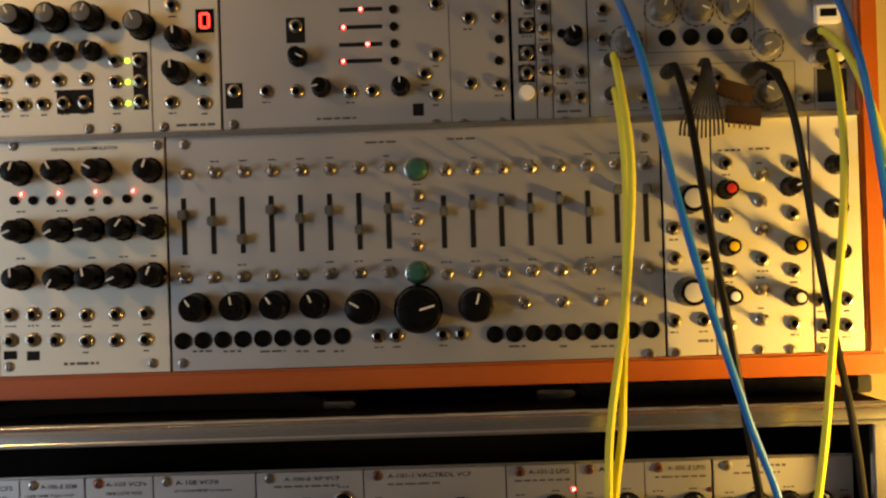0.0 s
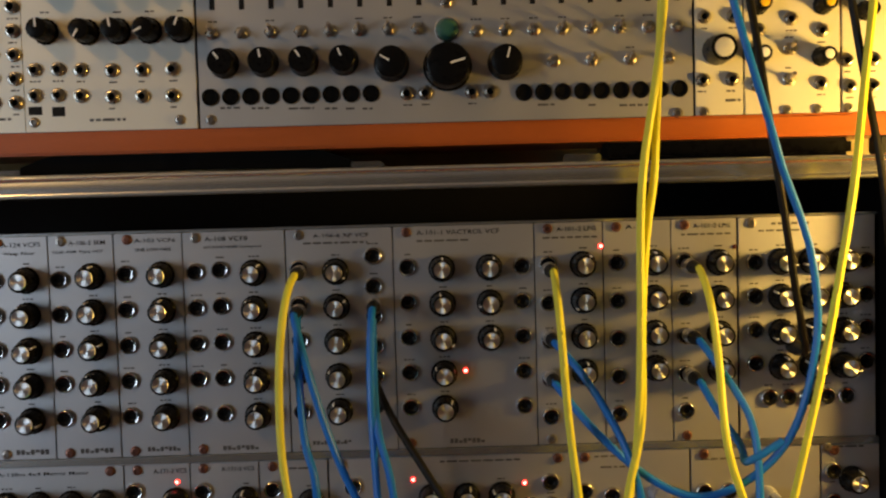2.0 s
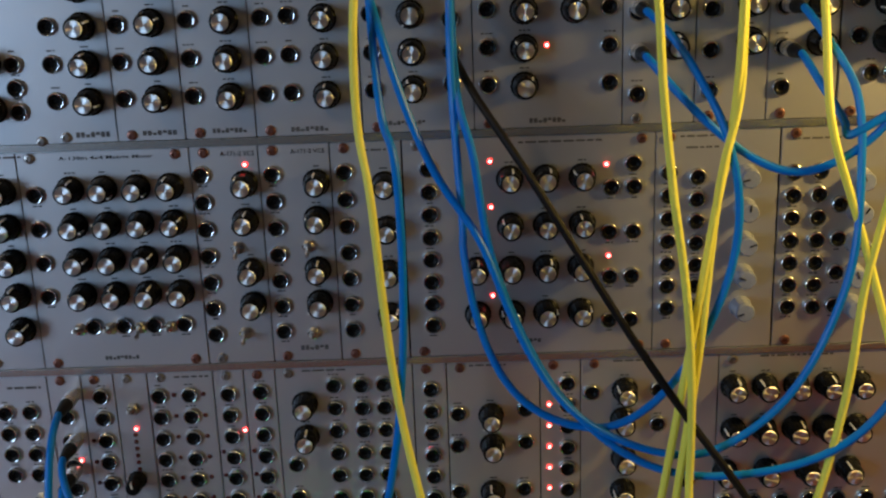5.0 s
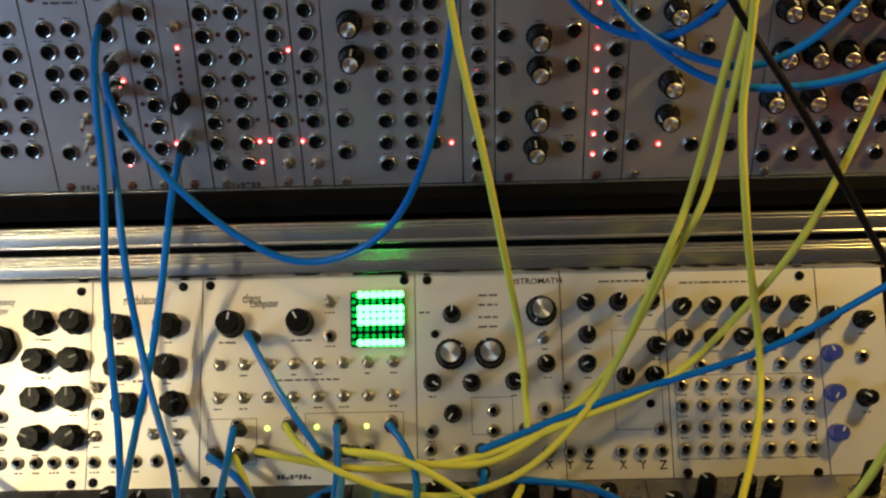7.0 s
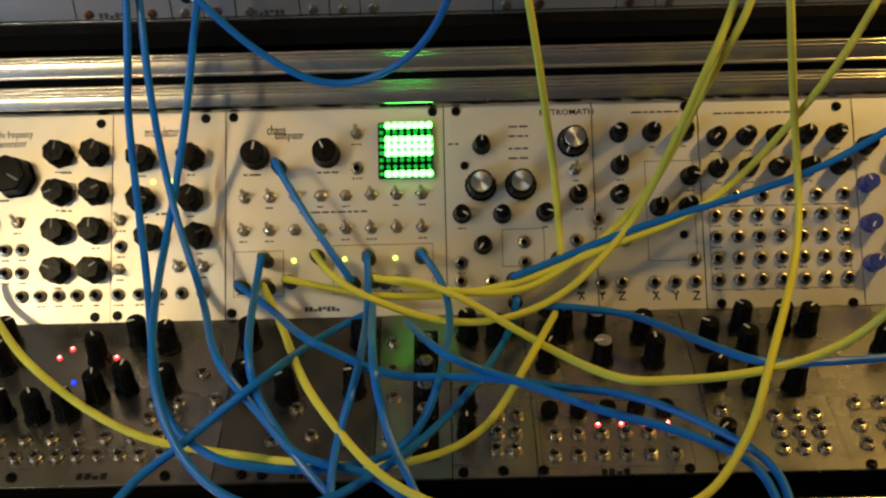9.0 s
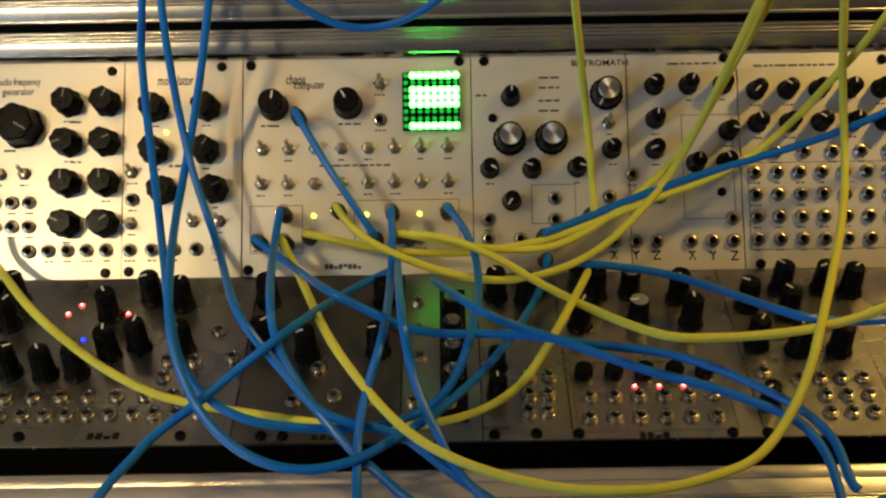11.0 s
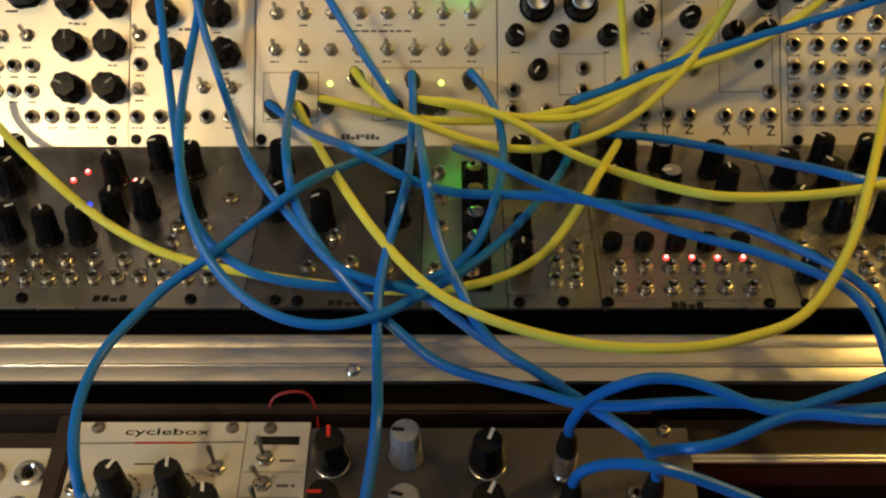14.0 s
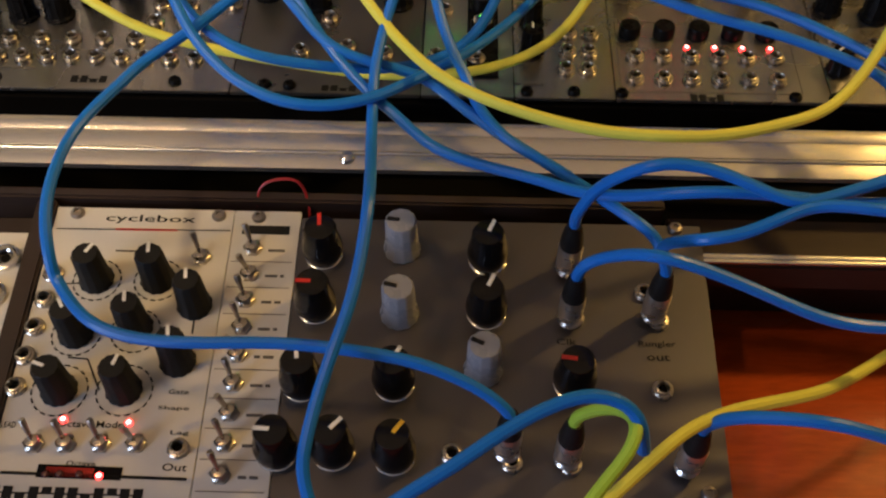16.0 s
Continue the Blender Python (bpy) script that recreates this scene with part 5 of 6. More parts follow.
stroke(m, -0.8, 11.2, 65.4, 10.3, 1.2, INK)
stroke(m, 12.0, 12.2, 42.2, 11.7, 5, CASE)
stroke(m, 15.0, 12.1, 32.2, 11.7, 3.5, REDP)
text(m, -5.0, 28.4, 5.4, 2.4, "LEAD")
text(m, 15.4, 29.1, 23.9, 2.8, "Octave Mode")
text(m, 15.4, 119.1, 36.6, 4.5, "cyclebox")
text(m, 21.7, 14.3, 10.5, 2.0, "Octave")
text(m, 56.0, 13.2, 8.8, 2.9, "Out")
text(m, 50.7, 36.4, 11.4, 2.1, "Shape")
text(m, 53.5, 43.2, 7.5, 2.0, "Gate")
text(m, 56.8, 26.7, 6.7, 2.1, "Lag")
logo(m, -3.0, 1.5, 52.0, 6.3)
put(m, "scr", 3.4, 123.7)
put(m, "scr", 61.3, 123.8)

m = module("H", -57.2, 27.0, "white", "narrow white panel with toggle switches")
put(m, "sw", 9.3, 108.2, 9.3, 12.2, 1, 9)
put(m, "scr", 9.9, 123.5)
plate(m, 3.9, 115.3, 23.1, 119.5)
for k in range(9):
    stroke(m, 1.2, 102.0 - 12 * k, 25.5, 102.0 - 12 * k, 0.35, FADED)
    bar(m, 15.5, 106.5 - 12 * k, 23.0, 108.5 - 12 * k)

m = module("J", -29.7, 161.4, "steel", "grey metal panel with knobs and chrome plugs")
put(m, "kR", 10.3, 106.2)
put(m, "kR", 9.6, 81.3)
put(m, "kG", 41.5, 109.7)
put(m, "kG", 41.8, 79.6)
put(m, "kK", 75.4, 105.2)
put(m, "kK", 75.1, 80.5)
put(m, "kK", 7.3, 48.4)
put(m, "kK", 41.2, 49.3)
put(m, "kG", 74.2, 56.1)
put(m, "kR", 107.6, 51.1)
put(m, "kK", 0.9, 21.3)
put(m, "kK", 21.0, 21.8)
put(m, "kY", 42.7, 20.7)
put(m, "j", 140.2, 49.2)
put(m, "j", 106.3, 104.7)
put(m, "j", 108.7, 78.9)
put(m, "j", 141.1, 78.5)
put(m, "j", 136.6, 91.0)
put(m, "j", 84.4, 19.2)
put(m, "j", 105.4, 18.7)
put(m, "j", 147.5, 20.9)
put(m, "j", 63.3, 21.9)
text(m, 132.7, 67.0, 14.2, 3.2, "Rungler")
text(m, 135.5, 61.7, 8.7, 2.7, "out")
text(m, 101.8, 67.6, 7.6, 2.7, "Clk")
put(m, "scr", 151.4, 122.2)
put(m, "scr", 153.3, 9.5)

m = module("I", -169.4, 30.2, "white", "white panel edge with jack sockets")
put(m, "jw", 23.9, 100.8)
put(m, "jw", 22.4, 83.7)
put(m, "jw", 7.3, 100.8)

# ---- patch cables ----
def spline(points, step=6):
    """A smooth line through the points."""
    p = [Vector(q) for q in points]
    p = [p[0] * 2 - p[1]] + p + [p[-1] * 2 - p[-2]]
    out = []
    for a, b, c, d in zip(p, p[1:], p[2:], p[3:]):
        for k in range(step):
            t = k / step
            out.append(0.5 * (2 * b + (c - a) * t + (2 * a - 5 * b + 4 * c - d) * t * t + (3 * b - a - 3 * c + d) * t ** 3))
    out.append(p[-2])
    for _ in range(9):
        out = [out[0]] + [(a + 2 * b + c) / 4 for a, b, c in zip(out, out[1:], out[2:])] + [out[-1]]
    return out


def tube(points, r, mat, sides=10):
    bm = bmesh.new()
    rings, up = [], Vector((0.31, 0.2, 0.93))
    for i, q in enumerate(points):
        along = (points[min(i + 1, len(points) - 1)] - points[max(i - 1, 0)]).normalized()
        side = along.cross(up).normalized()
        up = side.cross(along).normalized()
        rings.append([bm.verts.new(q + r * (side * math.cos(2 * math.pi * k / sides) + up * math.sin(2 * math.pi * k / sides))) for k in range(sides)])
    for a, b in zip(rings, rings[1:]):
        for k in range(sides):
            bm.faces.new((a[k], a[(k + 1) % sides], b[(k + 1) % sides], b[k]))
    bm.faces.new(rings[0][::-1])
    bm.faces.new(rings[-1])
    bmesh.ops.recalc_face_normals(bm, faces=bm.faces)
    return mesh_of(bm, mat)


PLUG_BODY = turned([(0, 0), (3.9, 0), (4.1, 1.0), (4.1, 11), (3.6, 14), (2.9, 19), (2.6, 23), (0, 23)], RUBBER, 18)
PLUG_SLEEVE = turned([(0, -4), (3.0, -4), (3.2, -3.4), (3.2, 0.4), (0, 0.4)], CHROME, 16)
SILVER_BODY = turned([(0, 8.6), (3.9, 8.6), (4.0, 9.4), (3.6, 14), (2.9, 19), (2.6, 23), (0, 23)], RUBBER, 18)
SILVER_SLEEVE = turned([(0, -5.5), (3.2, -5.5), (3.4, -4.6), (3.4, -3.2), (4.2, -2.6), (4.3, 7.8), (3.9, 9), (0, 9)], SATIN, 18)
LONG_BODY = turned([(0, 16.6), (4.3, 16.6), (4.5, 17.4), (4.2, 22), (3.3, 28), (2.7, 30), (0, 30)], RUBBER, 18)
LONG_SLEEVE = turned([(0, 0.2), (4.6, 0.2), (4.8, 1.2), (3.9, 2.2), (3.9, 3.4), (4.7, 4.0), (4.8, 15.6), (4.4, 17), (0, 17)], SATIN, 20)


def cable(label, colour, points, plug_a=None, plug_b=None, r=0.00215):
    c = thing("patch_cable", label, "cable", Matrix.Translation(points[0]), "patch cables")
    origin = Vector(points[0])
    pts = [Vector(q) for q in points]
    for plug, end in ((plug_a, 0), (plug_b, -1)):
        if plug:
            row, h = plug
            y, z, lean, _ = ROWS[row]
            n = Vector((0, -math.cos(radians(lean)), math.sin(radians(lean))))
            long = row == "H"
            foot = pts[end] - n * (h / 1000 - 0.003 if long else 0.019)
            turn = n.to_track_quat("Z", "Y").to_matrix().to_4x4()
            body, sleeve = (LONG_BODY, LONG_SLEEVE) if long else (SILVER_BODY, SILVER_SLEEVE) if row in "ACE" and colour != "black" else (PLUG_BODY, PLUG_SLEEVE)
            b = child("plug", body, c, Matrix.Translation(foot - origin) @ turn)
            child("sleeve", sleeve, b)
            stub = pts[end] - n * 0.002
            away = pts[end] + n * 0.006
            pts = [stub, away] + pts[1:] if end == 0 else pts[:-1] + [away, stub]
    child("lead", tube([q - origin for q in spline(pts)], r, CABLE[colour]), c)


cable("yellow patch cable hanging from the upper row to the cream row", "yellow", [(0.275, -0.018, 0.623), (0.276, -0.050, 0.588), (0.278, -0.055, 0.558), (0.275, -0.055, 0.514), (0.269, -0.055, 0.464), (0.261, -0.055, 0.418), (0.260, -0.055, 0.359), (0.258, -0.060, 0.312), (0.255, -0.060, 0.270), (0.247, -0.068, 0.241), (0.237, -0.075, 0.182), (0.225, -0.080, 0.114), (0.210, -0.090, 0.035), (0.195, -0.110, 0.011), (0.174, -0.094, -0.077), (0.150, -0.115, -0.100), (0.123, -0.133, -0.118), (0.090, -0.142, -0.128), (0.058, -0.143, -0.129), (0.026, -0.139, -0.121), (-0.006, -0.127, -0.111), (-0.020, -0.109, -0.103)], ('A', 26.0), ('F', 26.0))
cable("yellow patch cable hanging beside its twin", "yellow", [(0.275, -0.018, 0.604), (0.275, -0.042, 0.583), (0.276, -0.047, 0.553), (0.274, -0.050, 0.505), (0.270, -0.050, 0.440), (0.269, -0.050, 0.418), (0.264, -0.050, 0.388), (0.260, -0.055, 0.335), (0.259, -0.060, 0.288), (0.250, -0.066, 0.260), (0.244, -0.070, 0.216), (0.239, -0.076, 0.163), (0.228, -0.082, 0.089), (0.219, -0.090, 0.035), (0.203, -0.100, 0.008), (0.192, -0.072, -0.055), (0.172, -0.092, -0.080), (0.144, -0.108, -0.100), (0.111, -0.123, -0.117), (0.085, -0.127, -0.121), (0.055, -0.124, -0.120), (0.013, -0.119, -0.114)], ('A', 26.0), ('F', 26.0))
cable("yellow patch cable sweeping across the cream row", "yellow", [(0.394, -0.018, 0.621), (0.391, -0.042, 0.600), (0.390, -0.050, 0.567), (0.388, -0.050, 0.525), (0.379, -0.055, 0.467), (0.372, -0.060, 0.415), (0.362, -0.060, 0.357), (0.351, -0.062, 0.304), (0.323, -0.070, 0.198), (0.319, -0.075, 0.154), (0.306, -0.080, 0.089), (0.285, -0.090, 0.036), (0.266, -0.100, 0.003), (0.250, -0.076, -0.050), (0.220, -0.094, -0.073), (0.190, -0.103, -0.090), (0.157, -0.109, -0.099), (0.124, -0.116, -0.110), (0.091, -0.123, -0.118), (0.059, -0.126, -0.122), (0.026, -0.127, -0.122), (-0.007, -0.123, -0.119), (-0.037, -0.117, -0.115)], ('A', 26.0), ('F', 24.0))
cable("yellow patch cable hanging from a filter panel", "yellow", [(0.075, -0.026, 0.371), (0.072, -0.050, 0.360), (0.068, -0.055, 0.325), (0.068, -0.055, 0.275), (0.073, -0.062, 0.253), (0.077, -0.065, 0.189), (0.084, -0.070, 0.124), (0.097, -0.085, 0.068), (0.108, -0.090, 0.008), (0.119, -0.072, -0.061), (0.121, -0.086, -0.079), (0.122, -0.109, -0.108)], ('C', 26.0), ('F', 22.0))
cable("yellow patch cable looping over the tilted row", "yellow", [(0.217, -0.026, 0.369), (0.217, -0.060, 0.342), (0.219, -0.065, 0.296), (0.224, -0.070, 0.249), (0.224, -0.075, 0.241), (0.233, -0.080, 0.177), (0.234, -0.085, 0.107), (0.232, -0.090, 0.083), (0.238, -0.110, 0.017), (0.256, -0.084, -0.046), (0.255, -0.125, -0.092), (0.211, -0.232, -0.083), (0.199, -0.260, -0.095), (0.186, -0.279, -0.106), (0.170, -0.296, -0.112), (0.151, -0.305, -0.112), (0.130, -0.311, -0.113), (0.107, -0.312, -0.113), (0.085, -0.310, -0.113), (0.063, -0.304, -0.112), (0.041, -0.293, -0.112), (0.020, -0.276, -0.111), (-0.000, -0.250, -0.106), (-0.016, -0.231, -0.093), (-0.038, -0.144, -0.127), (-0.050, -0.120, -0.117)], ('C', 26.0), ('F', 24.0))
cable("yellow patch cable hanging from a filter panel to the side", "yellow", [(0.297, -0.026, 0.369), (0.300, -0.045, 0.351), (0.303, -0.050, 0.313), (0.302, -0.065, 0.275), (0.315, -0.065, 0.238), (0.327, -0.070, 0.198), (0.341, -0.080, 0.143)], ('C', 26.0), None)
cable("yellow patch cable bending round the wooden case", "yellow", [(0.389, -0.018, 0.633), (0.392, -0.045, 0.621), (0.398, -0.055, 0.601), (0.404, -0.060, 0.577), (0.412, -0.060, 0.545), (0.418, -0.060, 0.501)], ('A', 26.0), None)
cable("yellow patch cable drooping across both low rows", "yellow", [(-0.220, -0.118, -0.106), (-0.208, -0.128, -0.124), (-0.160, -0.209, -0.091), (-0.143, -0.216, -0.107), (-0.125, -0.224, -0.118), (-0.104, -0.231, -0.127), (-0.083, -0.234, -0.133), (-0.061, -0.233, -0.139), (-0.031, -0.238, -0.141), (0.000, -0.242, -0.142), (0.032, -0.243, -0.140), (0.058, -0.236, -0.137), (0.076, -0.225, -0.131), (0.088, -0.212, -0.120), (0.098, -0.202, -0.107), (0.118, -0.131, -0.133)], None, ('F', 22.0))
cable("yellow patch cable lying over the tilted row", "yellow", [(0.019, -0.118, -0.116), (0.043, -0.126, -0.113), (0.069, -0.139, -0.118), (0.095, -0.155, -0.127), (0.131, -0.240, -0.089), (0.156, -0.241, -0.091), (0.181, -0.240, -0.091), (0.206, -0.238, -0.089), (0.230, -0.236, -0.083), (0.252, -0.235, -0.069), (0.269, -0.235, -0.043), (0.278, -0.238, -0.003)], ('F', 24.0), None)
cable("blue patch cable arching from the upper row to a filter panel", "blue", [(0.276, -0.022, 0.660), (0.276, -0.065, 0.635), (0.283, -0.070, 0.611), (0.292, -0.070, 0.568), (0.302, -0.070, 0.525), (0.314, -0.070, 0.481), (0.328, -0.065, 0.440), (0.334, -0.060, 0.422), (0.347, -0.060, 0.387), (0.351, -0.060, 0.362), (0.352, -0.060, 0.333), (0.342, -0.060, 0.289), (0.324, -0.060, 0.265), (0.299, -0.060, 0.251), (0.278, -0.060, 0.252), (0.256, -0.055, 0.265), (0.233, -0.050, 0.287), (0.217, -0.026, 0.307)], None, ('C', 26.0))
cable("blue patch cable in a deep loop", "blue", [(0.217, -0.026, 0.330), (0.230, -0.050, 0.315), (0.247, -0.055, 0.285), (0.252, -0.062, 0.271), (0.259, -0.064, 0.243), (0.258, -0.066, 0.211), (0.247, -0.068, 0.176), (0.229, -0.070, 0.144), (0.207, -0.072, 0.124), (0.186, -0.072, 0.118), (0.160, -0.070, 0.125), (0.139, -0.068, 0.144), (0.125, -0.066, 0.179), (0.119, -0.064, 0.218), (0.120, -0.055, 0.225), (0.116, -0.050, 0.290), (0.116, -0.045, 0.332), (0.117, -0.026, 0.351)], ('C', 26.0), ('C', 26.0))
cable("blue patch cable in a wide loop", "blue", [(0.074, -0.026, 0.349), (0.080, -0.045, 0.330), (0.092, -0.050, 0.288), (0.109, -0.055, 0.248), (0.128, -0.065, 0.224), (0.142, -0.068, 0.183), (0.158, -0.072, 0.150), (0.175, -0.075, 0.128), (0.198, -0.076, 0.113), (0.225, -0.077, 0.104), (0.246, -0.077, 0.105), (0.269, -0.075, 0.117), (0.291, -0.072, 0.138), (0.307, -0.070, 0.170), (0.318, -0.068, 0.207), (0.319, -0.065, 0.247), (0.320, -0.055, 0.286), (0.308, -0.050, 0.309), (0.297, -0.026, 0.329)], ('C', 26.0), ('C', 26.0))
cable("blue patch cable in a broad sagging loop", "blue", [(0.117, -0.024, 0.345), (0.118, -0.050, 0.290), (0.126, -0.060, 0.268), (0.131, -0.064, 0.220), (0.146, -0.068, 0.176), (0.164, -0.072, 0.142), (0.188, -0.075, 0.115), (0.214, -0.078, 0.098), (0.244, -0.080, 0.092), (0.281, -0.080, 0.095), (0.310, -0.080, 0.105), (0.331, -0.080, 0.123), (0.351, -0.080, 0.155)], None, None)
cable("blue patch cable hanging down and back to a trigger panel", "blue", [(0.075, -0.022, 0.349), (0.077, -0.045, 0.327), (0.080, -0.050, 0.279), (0.086, -0.060, 0.270), (0.088, -0.062, 0.224), (0.087, -0.064, 0.173), (0.083, -0.066, 0.128), (0.080, -0.068, 0.107), (0.073, -0.068, 0.071), (0.059, -0.070, 0.031), (0.043, -0.070, 0.006), (0.021, -0.070, -0.009), (-0.002, -0.070, -0.014), (-0.025, -0.070, -0.008), (-0.056, -0.065, 0.013), (-0.082, -0.060, 0.041), (-0.101, -0.050, 0.062), (-0.111, -0.040, 0.079), (-0.114, -0.024, 0.088)], None, ('E', 24.0))
cable("blue patch cable running level under the filter row", "blue", [(0.297, -0.026, 0.306), (0.303, -0.050, 0.290), (0.315, -0.052, 0.273), (0.312, -0.060, 0.267), (0.333, -0.060, 0.279)], ('C', 26.0), None)
cable("blue patch cable curving past the case side", "blue", [(0.395, -0.022, 0.659), (0.394, -0.050, 0.632), (0.398, -0.060, 0.603), (0.403, -0.060, 0.568), (0.408, -0.060, 0.530), (0.412, -0.060, 0.489)], None, None)
cable("blue patch cable falling from a trigger panel across the cream row", "blue", [(-0.112, -0.026, 0.117), (-0.111, -0.050, 0.109), (-0.113, -0.060, 0.079), (-0.114, -0.065, 0.043), (-0.117, -0.080, 0.001), (-0.125, -0.069, -0.029), (-0.120, -0.098, -0.066), (-0.112, -0.135, -0.102), (-0.087, -0.227, -0.083), (-0.081, -0.246, -0.096), (-0.070, -0.257, -0.106), (-0.054, -0.265, -0.113), (-0.034, -0.267, -0.117), (-0.013, -0.265, -0.121), (0.009, -0.259, -0.125), (0.029, -0.251, -0.124), (0.043, -0.238, -0.117), (0.052, -0.220, -0.102), (0.058, -0.143, -0.126), (0.052, -0.124, -0.111), (0.041, -0.108, -0.105)], ('E', 26.0), ('F', 24.0))
cable("blue patch cable crossing another over the cream row", "blue", [(-0.117, -0.024, 0.068), (-0.109, -0.060, 0.037), (-0.107, -0.080, -0.007), (-0.104, -0.089, -0.056), (-0.094, -0.115, -0.085), (-0.080, -0.142, -0.110), (-0.058, -0.226, -0.080), (-0.045, -0.239, -0.093), (-0.031, -0.250, -0.104), (-0.016, -0.265, -0.113), (0.012, -0.266, -0.121), (0.024, -0.270, -0.125), (0.042, -0.286, -0.130), (0.062, -0.301, -0.133), (0.077, -0.319, -0.130), (0.094, -0.338, -0.128), (0.103, -0.343, -0.132), (0.107, -0.348, -0.138)], ('E', 24.0), None)
cable("blue patch cable swinging down from a trigger panel", "blue", [(-0.079, -0.026, 0.037), (-0.081, -0.055, 0.023), (-0.086, -0.075, -0.011), (-0.096, -0.089, -0.056), (-0.104, -0.119, -0.090), (-0.089, -0.208, -0.071), (-0.084, -0.242, -0.083), (-0.076, -0.261, -0.095), (-0.066, -0.275, -0.103), (-0.053, -0.286, -0.110), (-0.036, -0.293, -0.115), (-0.018, -0.294, -0.117), (0.001, -0.287, -0.118), (0.018, -0.272, -0.119), (0.034, -0.257, -0.120), (0.055, -0.230, -0.121), (0.074, -0.204, -0.115), (0.091, -0.141, -0.139), (0.096, -0.126, -0.127)], ('E', 26.0), ('F', 22.0))
cable("blue patch cable linking two sockets of one panel", "blue", [(-0.043, -0.073, -0.062), (-0.033, -0.091, -0.070), (-0.020, -0.108, -0.084), (-0.008, -0.119, -0.098), (0.001, -0.120, -0.115)], ('F', 26.0), ('F', 26.0))
cable("blue patch cable trailing over the tilted row to the side", "blue", [(-0.065, -0.119, -0.117), (-0.045, -0.132, -0.125), (-0.018, -0.208, -0.085), (-0.004, -0.209, -0.093), (0.014, -0.213, -0.102), (0.035, -0.217, -0.106), (0.058, -0.217, -0.106), (0.084, -0.220, -0.106), (0.110, -0.226, -0.107), (0.135, -0.230, -0.107), (0.158, -0.240, -0.107), (0.180, -0.253, -0.110), (0.197, -0.265, -0.113), (0.208, -0.281, -0.116), (0.208, -0.302, -0.119), (0.211, -0.307, -0.120)], ('F', 24.0), None)
cable("blue patch cable dropping from the cream row into the tangle", "blue", [(-0.051, -0.109, -0.105), (-0.054, -0.129, -0.116), (-0.041, -0.223, -0.076), (-0.038, -0.238, -0.093), (-0.027, -0.252, -0.106), (-0.015, -0.266, -0.115), (-0.001, -0.280, -0.122), (0.009, -0.287, -0.126), (0.024, -0.303, -0.129), (0.044, -0.309, -0.132), (0.064, -0.318, -0.130), (0.084, -0.332, -0.125), (0.113, -0.342, -0.112), (0.136, -0.342, -0.112), (0.157, -0.343, -0.114), (0.182, -0.344, -0.114), (0.205, -0.340, -0.114), (0.236, -0.335, -0.113)], ('F', 24.0), None)
cable("blue patch cable hanging straight down to the desktop modules", "blue", [(0.010, -0.109, -0.105), (0.011, -0.127, -0.111), (0.010, -0.148, -0.125), (0.011, -0.231, -0.093), (0.005, -0.249, -0.104), (0.001, -0.268, -0.113), (-0.000, -0.280, -0.120), (0.001, -0.308, -0.126), (0.004, -0.346, -0.109), (0.003, -0.363, -0.116), (-0.000, -0.384, -0.124), (-0.005, -0.400, -0.130), (-0.009, -0.413, -0.137), (-0.012, -0.428, -0.143), (-0.012, -0.436, -0.149), (-0.007, -0.447, -0.157)], ('F', 24.0), None)
cable("dark blue patch cable looping round to the steel panel", "blue", [(0.014, -0.135, -0.125), (-0.015, -0.147, -0.133), (-0.028, -0.231, -0.087), (-0.047, -0.246, -0.094), (-0.061, -0.257, -0.100), (-0.072, -0.266, -0.105), (-0.087, -0.277, -0.110), (-0.094, -0.289, -0.112), (-0.108, -0.313, -0.116), (-0.109, -0.347, -0.119), (-0.105, -0.364, -0.130), (-0.104, -0.366, -0.137), (-0.091, -0.382, -0.139), (-0.074, -0.388, -0.141), (-0.051, -0.391, -0.139), (-0.027, -0.390, -0.139), (-0.004, -0.392, -0.139), (0.022, -0.396, -0.140), (0.043, -0.400, -0.149), (0.053, -0.403, -0.163)], None, ('H', 27.0))
cable("blue patch cable leaving over the tilted row", "blue", [(0.033, -0.139, -0.131), (0.050, -0.220, -0.086), (0.068, -0.222, -0.096), (0.089, -0.226, -0.102), (0.108, -0.233, -0.105), (0.132, -0.244, -0.108), (0.156, -0.251, -0.110), (0.179, -0.261, -0.113), (0.196, -0.272, -0.115), (0.203, -0.290, -0.118), (0.203, -0.312, -0.122)], None, None)
cable("blue patch cable running from the cream row to the side", "blue", [(0.113, -0.130, -0.129), (0.139, -0.136, -0.127), (0.168, -0.143, -0.129), (0.191, -0.226, -0.087), (0.210, -0.232, -0.089), (0.232, -0.233, -0.089), (0.266, -0.226, -0.093), (0.303, -0.219, -0.097), (0.340, -0.221, -0.102)], ('F', 24.0), None)
cable("blue patch cable climbing across the cream row", "blue", [(0.332, -0.086, -0.025), (0.307, -0.086, -0.043), (0.270, -0.093, -0.063), (0.222, -0.098, -0.078), (0.174, -0.104, -0.090), (0.141, -0.110, -0.100), (0.115, -0.115, -0.109), (0.095, -0.118, -0.116)], None, ('F', 24.0))
cable("blue patch cable hanging through the tangle", "blue", [(0.013, -0.130, -0.123), (0.019, -0.228, -0.083), (0.022, -0.240, -0.099), (0.028, -0.259, -0.111), (0.036, -0.272, -0.119), (0.040, -0.280, -0.126), (0.051, -0.295, -0.130), (0.063, -0.302, -0.133), (0.076, -0.306, -0.139)], None, None)
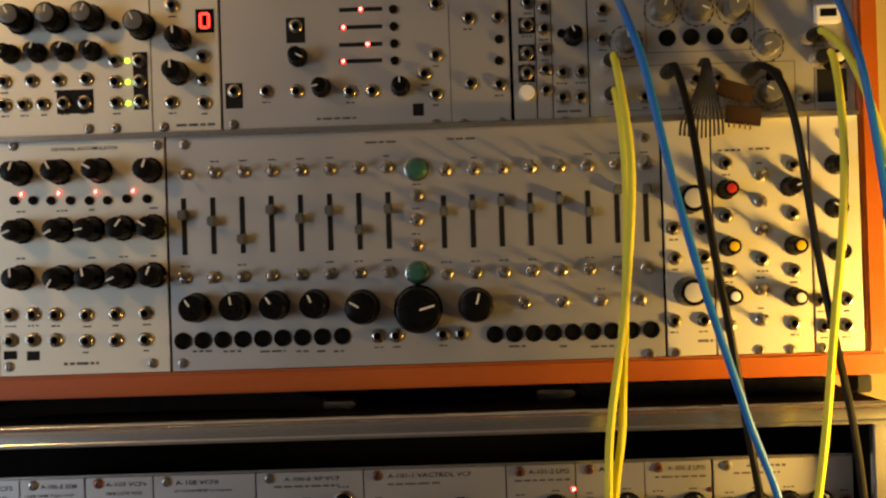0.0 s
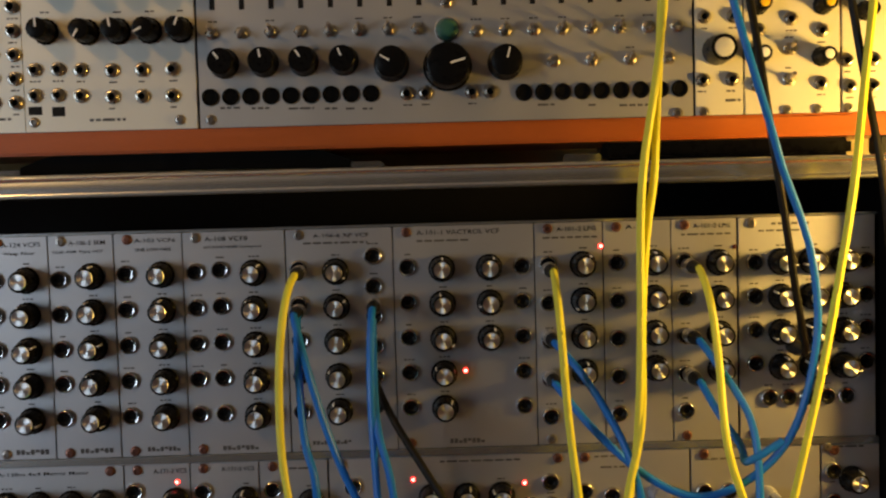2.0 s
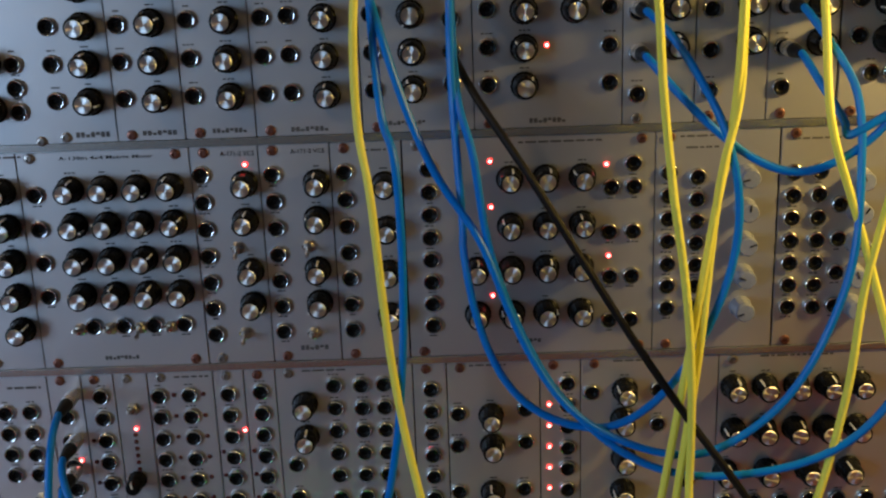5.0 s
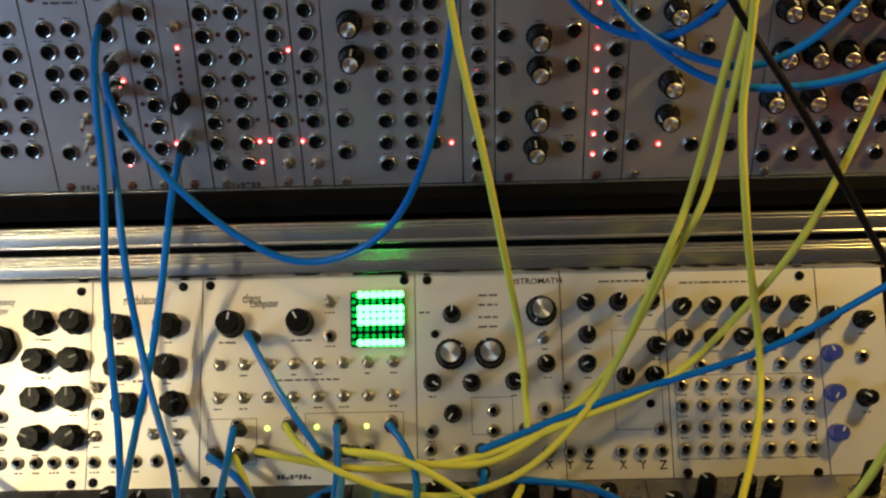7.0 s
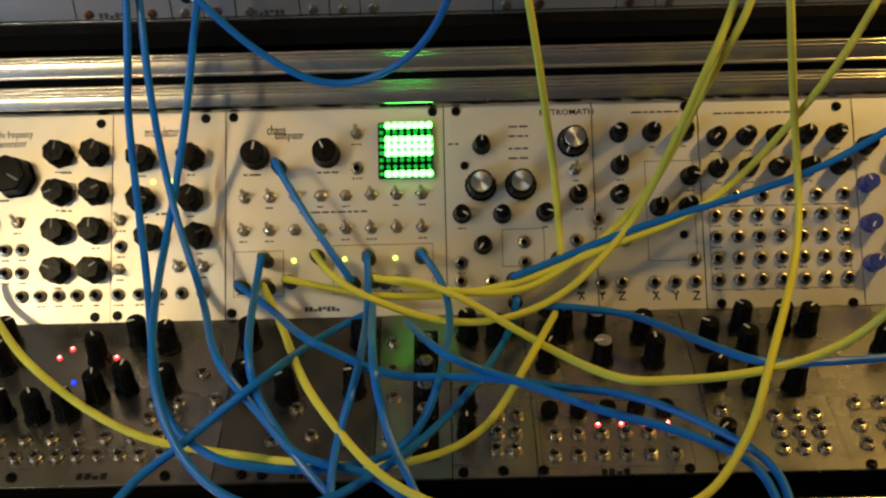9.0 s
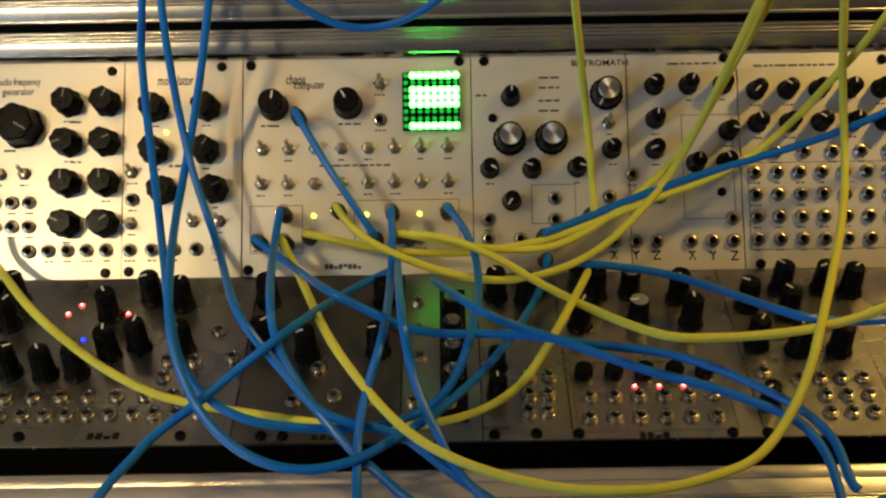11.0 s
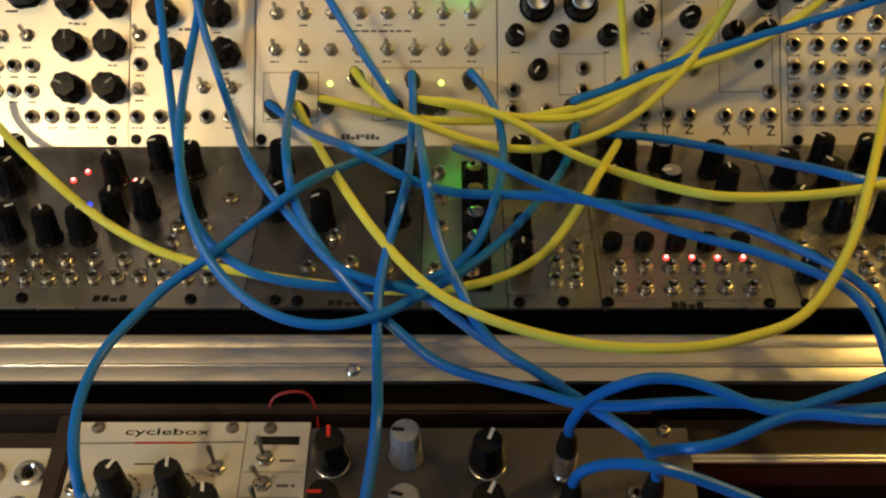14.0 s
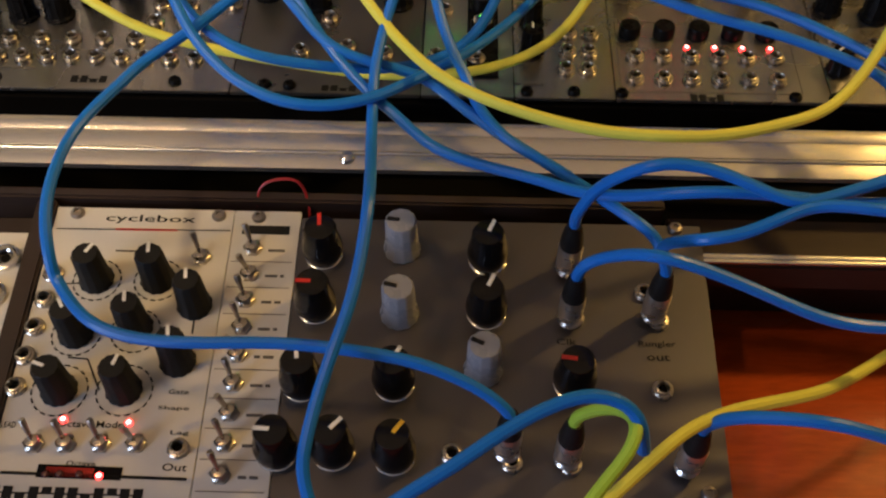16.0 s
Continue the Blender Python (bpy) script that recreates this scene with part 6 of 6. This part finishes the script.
cable("blue patch cable curling from a chrome plug", "blue", [(0.077, -0.328, -0.144), (0.078, -0.331, -0.132), (0.083, -0.333, -0.119), (0.094, -0.342, -0.102), (0.107, -0.341, -0.100), (0.122, -0.343, -0.102), (0.135, -0.348, -0.105), (0.148, -0.351, -0.108), (0.164, -0.346, -0.107), (0.180, -0.340, -0.106), (0.204, -0.332, -0.102), (0.233, -0.324, -0.097)], ('H', 32.0), None)
cable("blue patch cable bending back over the metal edge", "blue", [(0.109, -0.347, -0.150), (0.106, -0.348, -0.137), (0.106, -0.351, -0.128), (0.114, -0.363, -0.114), (0.127, -0.362, -0.112), (0.139, -0.358, -0.109), (0.152, -0.352, -0.108), (0.164, -0.354, -0.106), (0.176, -0.357, -0.105), (0.204, -0.353, -0.110), (0.236, -0.348, -0.119)], ('H', 30.0), None)
cable("blue patch cable leading off the steel panel", "blue", [(0.077, -0.350, -0.150), (0.080, -0.352, -0.138), (0.087, -0.355, -0.131), (0.097, -0.369, -0.115), (0.112, -0.370, -0.119), (0.130, -0.372, -0.126), (0.147, -0.376, -0.132), (0.163, -0.378, -0.137), (0.182, -0.378, -0.139), (0.208, -0.375, -0.140), (0.238, -0.368, -0.143)], ('H', 30.0), None)
cable("blue patch cable arching onto the desk", "blue", [(0.116, -0.408, -0.160), (0.118, -0.411, -0.149), (0.124, -0.414, -0.141), (0.148, -0.420, -0.134), (0.172, -0.421, -0.142), (0.198, -0.423, -0.153)], ('H', 30.0), None)
cable("dark blue patch cable looping in front", "blue", [(0.009, -0.460, -0.133), (0.021, -0.453, -0.128), (0.034, -0.446, -0.124), (0.047, -0.437, -0.121), (0.060, -0.429, -0.119), (0.073, -0.424, -0.118), (0.084, -0.424, -0.121), (0.090, -0.427, -0.127), (0.092, -0.430, -0.138)], None, None)
cable("lime green patch cable curling from a plug", "lime", [(0.074, -0.406, -0.160), (0.076, -0.408, -0.150), (0.080, -0.411, -0.143), (0.086, -0.415, -0.137), (0.089, -0.427, -0.127), (0.086, -0.436, -0.129), (0.079, -0.444, -0.132), (0.070, -0.455, -0.136)], ('H', 30.0), None)
cable("yellow patch cable lying across the desk", "yellow", [(0.260, -0.325, -0.166), (0.225, -0.346, -0.166), (0.194, -0.366, -0.163), (0.184, -0.373, -0.162), (0.164, -0.388, -0.159), (0.146, -0.397, -0.154), (0.125, -0.405, -0.150), (0.109, -0.415, -0.147), (0.097, -0.426, -0.147), (0.088, -0.434, -0.149), (0.075, -0.446, -0.151)], None, None)
cable("black patch cable from the upper row to a filter panel", "black", [(0.308, -0.018, 0.616), (0.310, -0.035, 0.601), (0.313, -0.045, 0.573), (0.318, -0.050, 0.527), (0.326, -0.050, 0.480), (0.332, -0.050, 0.437), (0.339, -0.050, 0.392), (0.346, -0.045, 0.352), (0.356, -0.024, 0.321)], ('A', 26.0), ('C', 24.0))
cable("black patch cable falling along the case end", "black", [(0.354, -0.018, 0.615), (0.359, -0.040, 0.608), (0.365, -0.050, 0.582), (0.371, -0.050, 0.535), (0.377, -0.050, 0.493), (0.384, -0.050, 0.454), (0.389, -0.050, 0.427), (0.394, -0.050, 0.385), (0.397, -0.050, 0.336)], ('A', 26.0), None)
cable("black patch cable slanting over the mixer row", "black", [(0.117, -0.024, 0.312), (0.127, -0.045, 0.293), (0.150, -0.064, 0.260), (0.175, -0.070, 0.218), (0.201, -0.075, 0.175), (0.230, -0.080, 0.130), (0.256, -0.090, 0.095), (0.280, -0.095, 0.058), (0.302, -0.100, 0.023), (0.323, -0.110, -0.011)], None, None)

# loose ribbon wires with little circuit boards, and a thin red wire
RIBBON = material("grey_ribbon_wire", (0.018, 0.019, 0.023), 0.45, 0, 0.2, 80, 0.1)
BOARD = material("brown_circuit_board", (0.055, 0.026, 0.009), 0.5, 0, 0.3, 200, 0.2)
GOLD = material("brass_pin", (0.6, 0.38, 0.1), 0.3, 1.0, 0.1, 200, 0)

bundle = thing("ribbon_cable", "fan of dark grey ribbon wires with small circuit boards", "ribbon cable", pose(0.327, -0.002, 0.617))
for i in range(11):
    f = i / 10 - 0.5
    line_of = spline([(f * 0.003, 0.0, 0.002), (f * 0.003, -0.014, 0.005), (f * 0.008 - 0.001, -0.017, -0.012), (f * 0.022 - 0.003, -0.013, -0.028), (f * 0.024 - 0.003, -0.010, -0.040 + 0.004 * abs(f))])
    child("wire", tube(line_of, 0.0007, RIBBON, 6), bundle)
for x, z, turn in ((0.014, -0.014, 18), (0.018, -0.028, 8)):
    b = child("circuit_board", box_mesh((-0.008, -0.001, -0.005), (0.012, 0.001, 0.005), BOARD, 0.0003), bundle, pose(x, -0.012, z, 0, turn, 0))
    for k in range(5):
        child("pin", box_mesh((-0.006 + k * 0.003, -0.0016, -0.0075), (-0.0052 + k * 0.003, -0.0008, -0.0045), GOLD), b)
red = thing("thin_wire", "thin dark red wire looping above the steel panel", "wire", pose(-0.036, -0.292, -0.172))
child("lead", tube(spline([(-0.013, 0.0, 0.0), (-0.011, 0.002, 0.010), (-0.002, 0.003, 0.013), (0.006, 0.002, 0.012), (0.0085, 0.0, 0.0), (0.0085, -0.004, -0.006)]), 0.0006, CABLE["red"], 6), red)
